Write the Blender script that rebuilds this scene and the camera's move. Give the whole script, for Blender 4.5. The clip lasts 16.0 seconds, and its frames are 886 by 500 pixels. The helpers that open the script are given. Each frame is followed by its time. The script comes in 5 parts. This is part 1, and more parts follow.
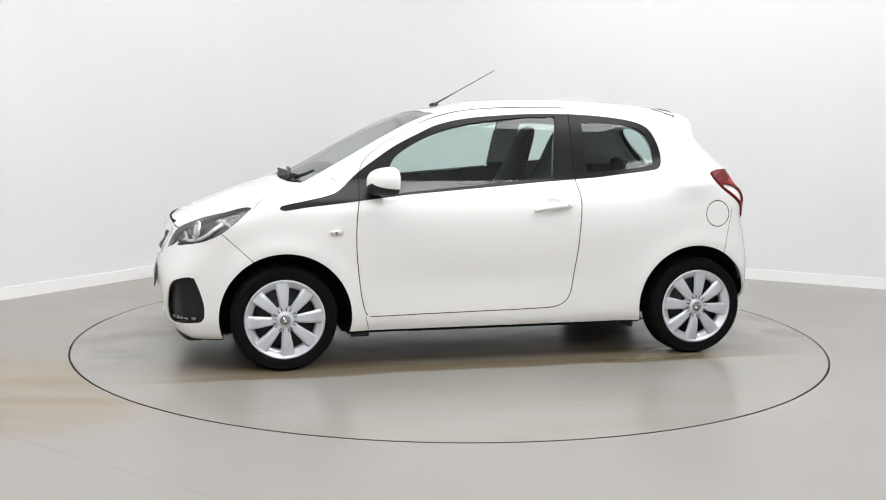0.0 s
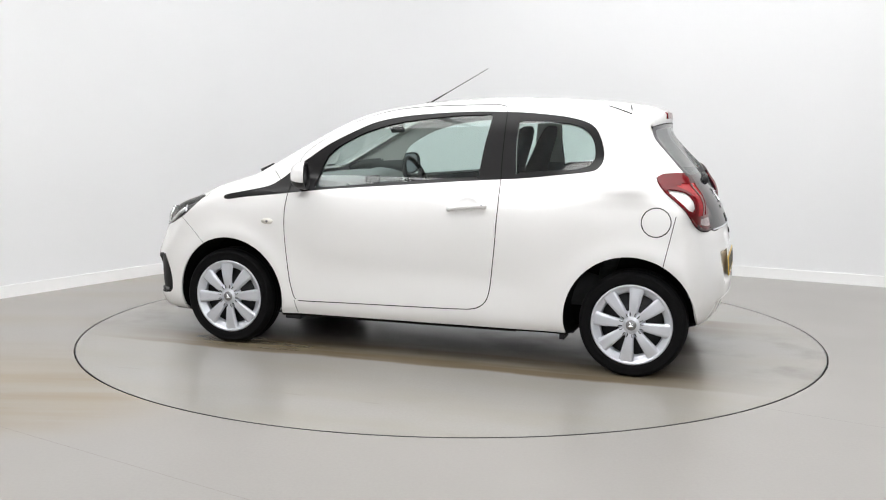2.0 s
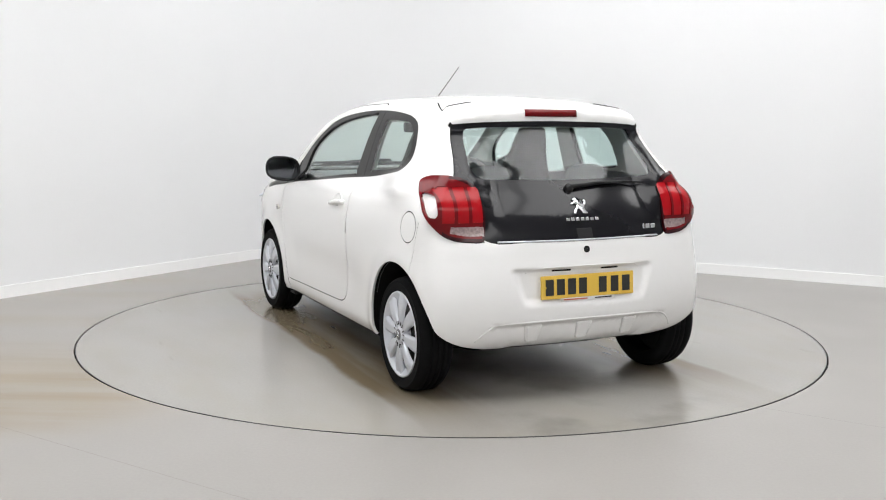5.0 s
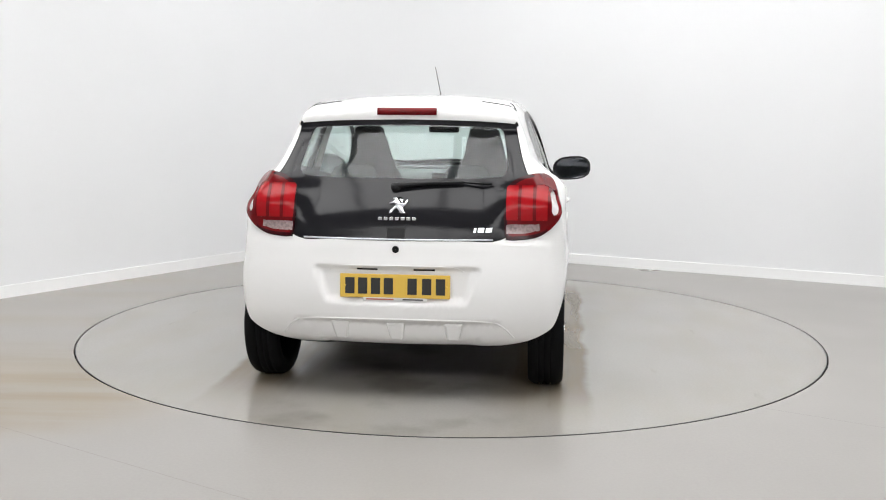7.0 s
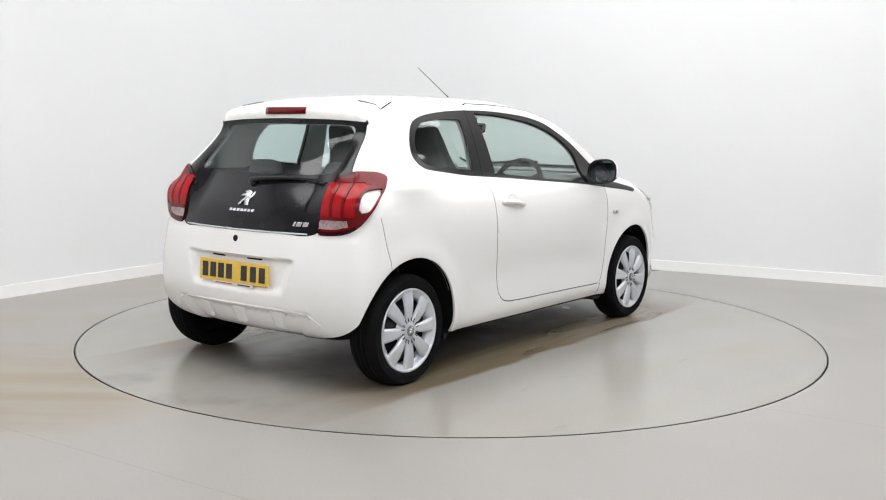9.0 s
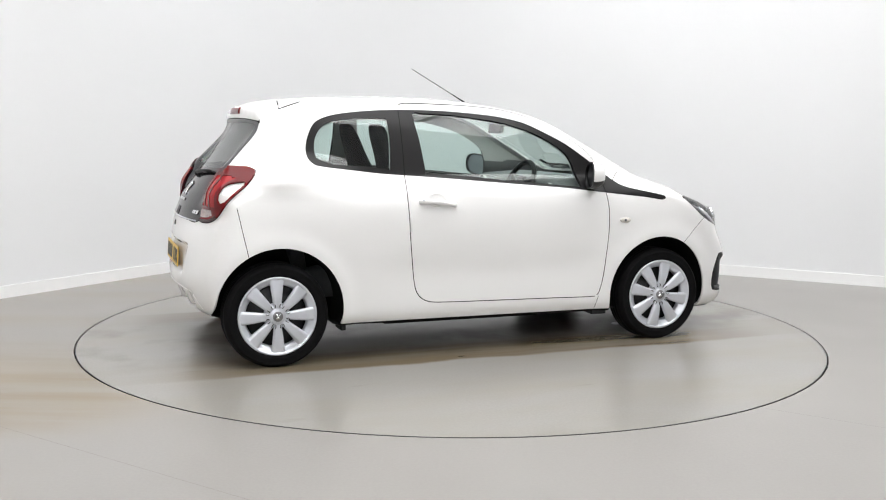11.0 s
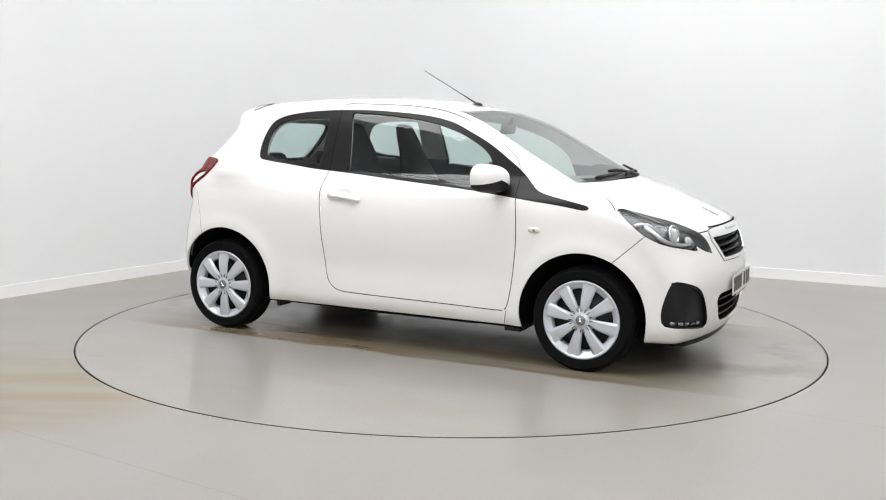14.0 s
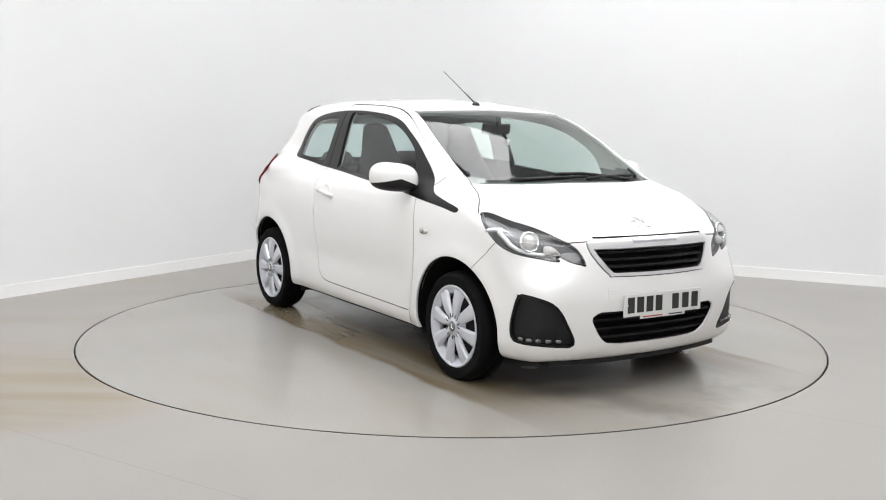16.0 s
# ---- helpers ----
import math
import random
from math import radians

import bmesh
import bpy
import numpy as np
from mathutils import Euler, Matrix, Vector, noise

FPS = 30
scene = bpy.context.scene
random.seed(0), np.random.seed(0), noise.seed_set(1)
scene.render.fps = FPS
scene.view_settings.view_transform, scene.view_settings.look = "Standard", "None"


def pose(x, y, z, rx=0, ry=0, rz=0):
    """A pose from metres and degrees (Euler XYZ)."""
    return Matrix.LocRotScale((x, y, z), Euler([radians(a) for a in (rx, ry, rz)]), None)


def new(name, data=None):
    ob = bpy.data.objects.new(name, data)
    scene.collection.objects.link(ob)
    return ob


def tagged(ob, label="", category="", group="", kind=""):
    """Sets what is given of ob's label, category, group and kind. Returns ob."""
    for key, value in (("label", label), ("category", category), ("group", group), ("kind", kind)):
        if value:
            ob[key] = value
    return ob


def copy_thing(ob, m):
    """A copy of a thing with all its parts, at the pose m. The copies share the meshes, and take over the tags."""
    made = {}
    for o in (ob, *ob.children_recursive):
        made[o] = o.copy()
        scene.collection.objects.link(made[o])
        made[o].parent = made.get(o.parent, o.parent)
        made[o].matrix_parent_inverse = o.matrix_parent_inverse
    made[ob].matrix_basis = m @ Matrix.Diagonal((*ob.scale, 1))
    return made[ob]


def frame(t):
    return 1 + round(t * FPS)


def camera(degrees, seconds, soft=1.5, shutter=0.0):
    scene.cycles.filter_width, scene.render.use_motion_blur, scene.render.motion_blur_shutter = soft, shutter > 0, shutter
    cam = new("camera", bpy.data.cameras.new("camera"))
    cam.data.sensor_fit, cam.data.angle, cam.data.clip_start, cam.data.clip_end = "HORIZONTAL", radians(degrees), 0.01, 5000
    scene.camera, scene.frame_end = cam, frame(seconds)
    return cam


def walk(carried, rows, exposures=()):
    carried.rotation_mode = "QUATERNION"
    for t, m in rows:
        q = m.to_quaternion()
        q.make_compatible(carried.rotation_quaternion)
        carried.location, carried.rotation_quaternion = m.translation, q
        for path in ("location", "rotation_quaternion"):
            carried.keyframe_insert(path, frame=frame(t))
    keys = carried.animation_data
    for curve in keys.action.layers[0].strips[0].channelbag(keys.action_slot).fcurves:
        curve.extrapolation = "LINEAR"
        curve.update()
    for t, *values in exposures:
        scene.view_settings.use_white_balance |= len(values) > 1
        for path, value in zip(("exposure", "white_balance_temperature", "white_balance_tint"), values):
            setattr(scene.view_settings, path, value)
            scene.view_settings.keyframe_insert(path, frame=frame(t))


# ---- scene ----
CLIP = 16.0
cam = camera(47.65, CLIP, soft=1.1)
CAMERA_POSE = pose(0, -6.310, 1.3077, 0, 0, .484) @ pose(0, 0, 0, 90 - 7.30, 0, 0) @ pose(0, 0, 0, 0, 0, .657)
# start pose moved forward and turned slightly to fit the enlarged opening view
START_POSE = pose(0, .050, 0) @ CAMERA_POSE @ pose(0, 0, 0, .07, -.1, 0)
walk(cam, [(0.0, START_POSE), (.1, CAMERA_POSE), (.2, CAMERA_POSE), (CLIP, CAMERA_POSE)], [(0.0, .0), (CLIP, .0)])

# ---- world and light ----
world = bpy.data.worlds.new("world")
scene.world = world
world.use_nodes = True
world.node_tree.nodes["Background"].inputs[0].default_value = (.9, .95, 1, 1)
world.node_tree.nodes["Background"].inputs[1].default_value = .3
LIGHT_STRENGTH = 4.7


# ---- materials ----
def material(name, colour, rough=.5, metal=0.0, coat=0.0, spec=.5, grain=0.0, scale=40.0, stain=0.0, stain_scale=2.0, stain_colour=None, bump=0.0,
             emit=0.0, rough_var=0.0, transmission=0.0, alpha=1.0):
    """A principled material with fine grain, wide stains and a little relief."""
    m = bpy.data.materials.new(name)
    m.use_nodes = True
    nt = m.node_tree
    b = nt.nodes["Principled BSDF"]
    b.inputs["Base Color"].default_value = (*colour, 1)
    b.inputs["Roughness"].default_value = rough
    b.inputs["Metallic"].default_value = metal
    b.inputs["Coat Weight"].default_value = coat
    b.inputs["Coat Roughness"].default_value = .03
    b.inputs["Specular IOR Level"].default_value = spec
    b.inputs["Transmission Weight"].default_value = transmission
    b.inputs["Alpha"].default_value = alpha
    if emit:
        b.inputs["Emission Color"].default_value = (*colour, 1)
        b.inputs["Emission Strength"].default_value = emit
    pos = nt.nodes.new("ShaderNodeTexCoord")

    def noise_node(s, detail):
        n = nt.nodes.new("ShaderNodeTexNoise")
        n.inputs["Scale"].default_value, n.inputs["Detail"].default_value = s, detail
        nt.links.new(pos.outputs["Object"], n.inputs["Vector"])
        return n

    last = None
    if grain or stain:
        last = nt.nodes.new("ShaderNodeRGB").outputs[0]
        last.default_value = (*colour, 1)
    if stain:
        n = noise_node(stain_scale, 6)
        r = nt.nodes.new("ShaderNodeValToRGB")
        r.color_ramp.elements[0].position, r.color_ramp.elements[1].position = .45, .7
        r.color_ramp.elements[1].color = (stain, stain, stain, 1)
        nt.links.new(n.outputs["Fac"], r.inputs["Fac"])
        mix = nt.nodes.new("ShaderNodeMixRGB")
        nt.links.new(r.outputs["Color"], mix.inputs["Fac"])
        nt.links.new(last, mix.inputs[1])
        mix.inputs[2].default_value = (*(stain_colour or [c * .6 for c in colour]), 1)
        last = mix.outputs[0]
    if grain:
        n = noise_node(scale, 4)
        mix = nt.nodes.new("ShaderNodeMixRGB")
        mix.blend_type = "OVERLAY"
        mix.inputs["Fac"].default_value = grain
        nt.links.new(last, mix.inputs[1])
        nt.links.new(n.outputs["Fac"], mix.inputs[2])
        last = mix.outputs[0]
    if last is not None:
        nt.links.new(last, b.inputs["Base Color"])
    if bump:
        n = noise_node(scale, 4)
        bp = nt.nodes.new("ShaderNodeBump")
        bp.inputs["Strength"].default_value, bp.inputs["Distance"].default_value = bump, .002
        nt.links.new(n.outputs["Fac"], bp.inputs["Height"])
        nt.links.new(bp.outputs["Normal"], b.inputs["Normal"])
    if rough_var:
        n = noise_node(stain_scale * 1.7, 5)
        mr = nt.nodes.new("ShaderNodeMapRange")
        mr.inputs["To Min"].default_value, mr.inputs["To Max"].default_value = rough - rough_var, rough + rough_var
        nt.links.new(n.outputs["Fac"], mr.inputs["Value"])
        nt.links.new(mr.outputs["Result"], b.inputs["Roughness"])
    return m


def glass(name, tint, tint_mix, rough=0.0, power=4.2):
    """Thin clear pane: lets light through with a tint and reflects by angle."""
    m = bpy.data.materials.new(name)
    m.use_nodes = True
    nt = m.node_tree
    nt.nodes.remove(nt.nodes["Principled BSDF"])
    out = nt.nodes["Material Output"]
    t = nt.nodes.new("ShaderNodeBsdfTransparent")
    t.inputs[0].default_value = (*tint, 1)
    g = nt.nodes.new("ShaderNodeBsdfGlossy")
    g.inputs["Roughness"].default_value = rough
    lw = nt.nodes.new("ShaderNodeLayerWeight")
    lw.inputs["Blend"].default_value = .5
    pw = nt.nodes.new("ShaderNodeMath")
    pw.operation = "POWER"
    pw.inputs[1].default_value = power
    nt.links.new(lw.outputs["Facing"], pw.inputs[0])
    fr = nt.nodes.new("ShaderNodeMath")
    fr.operation = "MULTIPLY_ADD"
    fr.inputs[1].default_value, fr.inputs[2].default_value = .88, tint_mix
    nt.links.new(pw.outputs[0], fr.inputs[0])
    mix = nt.nodes.new("ShaderNodeMixShader")
    nt.links.new(fr.outputs[0], mix.inputs[0])
    nt.links.new(t.outputs[0], mix.inputs[1])
    nt.links.new(g.outputs[0], mix.inputs[2])
    nt.links.new(mix.outputs[0], out.inputs[0])
    return m


PAINT = material("white_car_paint", (.83, .825, .82), .35, coat=1.0, grain=.02, scale=300, rough_var=.04, stain_scale=3)
SEAM = material("panel_gap", (.012, .012, .012), .9, spec=.1)
BLACK_TRIM = material("black_window_trim", (.012, .0115, .012), .3, spec=.25, grain=.2, scale=200, bump=.03)
BLACK_PLASTIC = material("black_plastic", (.010, .010, .011), .5, spec=.3, grain=.3, scale=250, bump=.15)
BLACK_GLASS = material("black_hatch_glass", (.009, .009, .011), .13, spec=.26, grain=.1, scale=60)
UNDER = material("underbody", (.006, .006, .006), .9, spec=.1, grain=.3, scale=60, bump=.3)
RUBBER = material("tyre_rubber", (.0045, .0045, .005), .85, spec=.12, grain=.3, scale=180, bump=.2)
SILVER = material("silver_wheel_cover", (.62, .64, .69), .30, metal=.45, coat=.4, grain=.06, scale=200)
DARK_STEEL = material("dark_steel", (.03, .03, .032), .5, metal=.6, grain=.3, scale=80)
BADGE_GREY = material("grey_badge_face", (.22, .22, .23), .4, metal=.5, grain=.2, scale=120)
BRIGHT_TRIM = material("bright_trim", (.82, .82, .83), .28, metal=.6, coat=.5)
CHROME = material("chrome", (.85, .86, .88), .16, metal=1.0)
RED = material("red_lamp_lens", (.14, .0025, .005), .18, coat=.12, spec=.2, grain=.15, scale=30)
RED_DARK = material("dark_red_lamp_edge", (.03, .002, .004), .18, coat=.12, spec=.2, grain=.15, scale=30)
RED_BRIGHT = material("bright_red_lamp_bar", (.34, .004, .008), .25, coat=.1, spec=.2)
CLEAR_LAMP = material("clear_ribbed_lamp", (.62, .60, .60), .15, coat=1.0, grain=.5, scale=90, bump=.5)
REVERSING = material("ribbed_reversing_lens", (.32, .24, .24), .2, coat=.3, grain=.8, scale=70, bump=.6)
LENS = glass("headlamp_lens", (.96, .97, .97), .05)
PANE = glass("green_tinted_pane", (.80, .90, .875), .07)
SCREEN = glass("windscreen_pane", (.82, .90, .87), .03, power=4.2)
REAR_PANE = glass("rear_pane", (.76, .87, .86), .05)
HOUSING = material("headlamp_housing", (.17, .17, .18), .35, metal=.6, grain=.2, scale=120)
CABIN = material("cabin_trim", (.20, .205, .21), .7, grain=.3, scale=150, bump=.2)
CABIN_LIGHT = material("headlining", (.62, .62, .60), .9, grain=.2, scale=150)
CLOTH = material("seat_cloth", (.035, .036, .04), .9, grain=.4, scale=300, bump=.4)
YELLOW = material("yellow_plate", (.72, .47, .07), .4, grain=.05, scale=150)
WHITE_PLATE = material("white_plate", (.70, .70, .69), .4, grain=.05, scale=150)
INK = material("plate_ink", (.02, .02, .02), .5)
RED_INK = material("red_print", (.45, .10, .05), .5)
AMBER_CLEAR = material("clear_repeater", (.66, .63, .58), .15, coat=1.0)
MIRROR = material("mirror_glass", (.24, .25, .27), .02, metal=1.0)
LED_OFF = material("unlit_led", (.15, .15, .155), .2, coat=1.0)
# ---- mesh helpers ----
def part(name, bm, mat, parent=None, label="", smooth=False):
    """Links a bmesh as one mesh object under its thing."""
    me = bpy.data.meshes.new(name)
    bm.to_mesh(me)
    bm.free()
    me.materials.append(mat)
    if smooth:
        me.polygons.foreach_set("use_smooth", [True] * len(me.polygons))
    ob = new(name, me)
    ob.parent = parent
    return tagged(ob, label)


def ready(name, verts, faces, mat, parent=None, label="", smooth=True):
    me = bpy.data.meshes.new(name)
    me.from_pydata([tuple(v) for v in verts], [], faces)
    me.materials.append(mat)
    if smooth:
        me.polygons.foreach_set("use_smooth", [True] * len(me.polygons))
    me.update()
    ob = new(name, me)
    ob.parent = parent
    return tagged(ob, label)


def block(size, at=(0, 0, 0), turn=(0, 0, 0), bevel=.004, seg=2, shape=None):
    """A bevelled box as a bmesh; shape may move each corner first."""
    bm = bmesh.new()
    bmesh.ops.create_cube(bm, size=1)
    for v in bm.verts:
        v.co = Vector((v.co.x * size[0], v.co.y * size[1], v.co.z * size[2]))
        if shape:
            v.co = Vector(shape(v.co))
    if bevel:
        bmesh.ops.bevel(bm, geom=list(bm.edges), offset=bevel, segments=seg, profile=.5, affect="EDGES")
    bm.transform(pose(*at, *turn))
    return bm


def lathe(rows, n=48, axis="y", at=(0, 0, 0), closed=False):
    """Turns (radius, along) rows round an axis; returns vertices and faces."""
    verts, faces = [], []
    for r, a in rows:
        for i in range(n):
            c, s = math.cos(2 * math.pi * i / n) * r, math.sin(2 * math.pi * i / n) * r
            p = (c, a, s) if axis == "y" else (c, s, a) if axis == "z" else (a, c, s)
            verts.append((p[0] + at[0], p[1] + at[1], p[2] + at[2]))
    k = len(rows)
    for j in range(k if closed else k - 1):
        for i in range(n):
            a, b = j * n + i, j * n + (i + 1) % n
            c, d = ((j + 1) % k) * n + (i + 1) % n, ((j + 1) % k) * n + i
            faces.append((a, b, c, d))
    return verts, faces


def tube(path, radius, n=10, taper=1.0):
    """A round bar along a path; returns vertices and faces."""
    path = [Vector(p) for p in path]
    verts, faces = [], []
    for i, p in enumerate(path):
        d = (path[min(i + 1, len(path) - 1)] - path[max(i - 1, 0)]).normalized()
        side = d.orthogonal().normalized() if i == 0 else (side - side.dot(d) * d).normalized()
        up = d.cross(side)
        r = radius * (1 + (taper - 1) * i / max(len(path) - 1, 1))
        for j in range(n):
            a = 2 * math.pi * j / n
            verts.append(p + (side * math.cos(a) + up * math.sin(a)) * r)
    for i in range(len(path) - 1):
        for j in range(n):
            faces.append((i * n + j, i * n + (j + 1) % n, (i + 1) * n + (j + 1) % n, (i + 1) * n + j))
    faces.append(tuple(range(n - 1, -1, -1)))
    faces.append(tuple((len(path) - 1) * n + j for j in range(n)))
    return verts, faces


# ---- the studio ----
TABLE_RADIUS = 2.266


def floor_material(name, deck):
    """Grey sealed concrete with fine speckle, cloudy patches and brown tyre tracks; the deck's tracks also hold the
    car's shade.
    """
    m = material(name, (.290, .277, .261), .3, spec=.5 if deck else .35, grain=.14, scale=75)
    nt = m.node_tree
    b = nt.nodes["Principled BSDF"]
    old = b.inputs["Base Color"].links[0].from_socket
    pos = nt.nodes.new("ShaderNodeTexCoord")

    def noise(scale, detail=3, stretch=(1, 1, 1), turn=0.0):
        mp = nt.nodes.new("ShaderNodeMapping")
        mp.inputs["Scale"].default_value, mp.inputs["Rotation"].default_value = stretch, (0, 0, turn)
        nt.links.new(pos.outputs["Object"], mp.inputs["Vector"])
        n = nt.nodes.new("ShaderNodeTexNoise")
        n.inputs["Scale"].default_value, n.inputs["Detail"].default_value = scale, detail
        nt.links.new(mp.outputs[0], n.inputs["Vector"])
        return n.outputs["Fac"]

    def between(value, lo, hi, a=0.0, c=1.0):
        r = nt.nodes.new("ShaderNodeMapRange")
        r.inputs["From Min"].default_value, r.inputs["From Max"].default_value = lo, hi
        r.inputs["To Min"].default_value, r.inputs["To Max"].default_value = a, c
        r.interpolation_type = "SMOOTHSTEP"
        nt.links.new(value, r.inputs["Value"])
        return r.outputs[0]

    def maths(op, a, c=None):
        q = nt.nodes.new("ShaderNodeMath")
        q.operation = op
        nt.links.new(a, q.inputs[0])
        if isinstance(c, (int, float)):
            q.inputs[1].default_value = c
        elif c is not None:
            nt.links.new(c, q.inputs[1])
        return q.outputs[0]

    def tint(amount, colour):
        nonlocal old
        mix = nt.nodes.new("ShaderNodeMixRGB")
        nt.links.new(amount, mix.inputs["Fac"])
        nt.links.new(old, mix.inputs[1])
        mix.inputs[2].default_value = (*colour, 1)
        old = mix.outputs[0]

    tint(between(noise(.7, 1), 0, 1, 0, .8), (.318, .305, .289))
    tint(between(noise(2.4, 1), 0, 1, 0, .35), (.272, .259, .240))
    sep = nt.nodes.new("ShaderNodeSeparateXYZ")
    nt.links.new(pos.outputs["Object"], sep.inputs[0])
    x, y = sep.outputs["X"], sep.outputs["Y"]
    if deck:
        # thin haze of dirt, then two tan tyre tracks with the car's side shade painted in: crisp outer edge, fading
        # inwards
        tint(between(noise(1.6, 4, (.5, 1.4, 1)), .35, .75, 0, .5), (.275, .250, .205))
        off = maths("SUBTRACT", y, TRACK_SHADE_MIDDLE)
        off = maths("ADD", off, maths("MULTIPLY", maths("SUBTRACT", noise(1.5, 6, (.8, .8, 1)), .5), .20))
        away = maths("ABSOLUTE", off)
        outer = between(away, .950, .895)
        inner = between(away, .30, .66)
        streak = between(noise(3.2, 5, (.22, 2.2, 1)), .25, .62, .6, 1)
        reach = between(maths("ABSOLUTE", x), 2.05, 1.2, .12, 1)
        tint(maths("MULTIPLY", maths("MULTIPLY", outer, inner), maths("MULTIPLY", streak, reach)), (.160, .126, .080))
        # darker blotches between the wheels and a few small scuffs
        middle = between(away, .75, .35)
        tint(maths("MULTIPLY", middle, between(noise(1.7, 4), .48, .68, 0, .55)), (.13, .115, .095))
        tint(between(noise(5.5, 3, (.35, 1.6, 1)), .66, .80, 0, .4), (.19, .17, .135))
    else:
        # worn brown streaks where cars drive on
        near = between(x, -1.0, -1.75)
        across = maths("ABSOLUTE", maths("ADD", maths("ADD", y, 1.55), maths("MULTIPLY", maths("SUBTRACT", noise(1.0, 4, (.5, 1, 1)), .5), 1.1)))
        band = between(across, 1.0, .30)
        streak = between(noise(2.0, 5, (.25, 2.4, 1), radians(-6)), .30, .66, .25, 1)
        tint(maths("MULTIPLY", maths("MULTIPLY", band, near), streak), (.240, .192, .122))
        tint(maths("MULTIPLY", between(x, -1.2, -2.6), between(noise(.9, 3, (.3, 1.8, 1), radians(-20)), .38, .75, 0, .6)), (.285, .240, .175))
    nt.links.new(old, b.inputs["Base Color"])
    rough = between(noise(1.3, 1), 0, 1, *((.17, .29) if deck else (.26, .34)))
    nt.links.new(rough, b.inputs["Roughness"])
    return m


TRACK_SHADE_MIDDLE = .086
FLOOR = floor_material("sealed_concrete", False)
DISC = floor_material("turntable_concrete", True)
WALL = material("white_wall_paint", (.78, .785, .795), .75, grain=.04, scale=90, stain=.06, stain_scale=.6, bump=.06)
SKIRTING = material("white_skirting_paint", (.88, .88, .88), .45, grain=.05, scale=60)
CEILING = material("pale_ceiling_paint", (.66, .66, .67), .9, grain=.05, scale=30)
STEEL_EDGE = material("steel_edge", (.10, .10, .10), .45, metal=.7, grain=.3, scale=60)
TUBE_LIGHT = material("light_diffuser", (1.0, 1.0, 1.0), .5, emit=LIGHT_STRENGTH)
JOINT = material("floor_joint", (.262, .25, .235), .6, grain=.3, scale=60)


def wall_line():
    """The plan of the studio's wall, counter-clockwise, with a swept far corner."""
    a = Vector((-1.16, 4.16))
    left, right = Vector((-.531, -.847)), Vector((.899, -.438))
    r = 1.5
    p0, p1 = a + left * r, a + right * r
    pts = [Vector((9.0, -.80))]
    for i in range(65):
        t = i / 64
        pts.append((1 - t) ** 2 * p1 + 2 * t * (1 - t) * a + t * t * p0)
    pts += [Vector((-8.6, -7.7)), Vector((-8.6, -10.5)), Vector((9.0, -10.5))]
    return pts


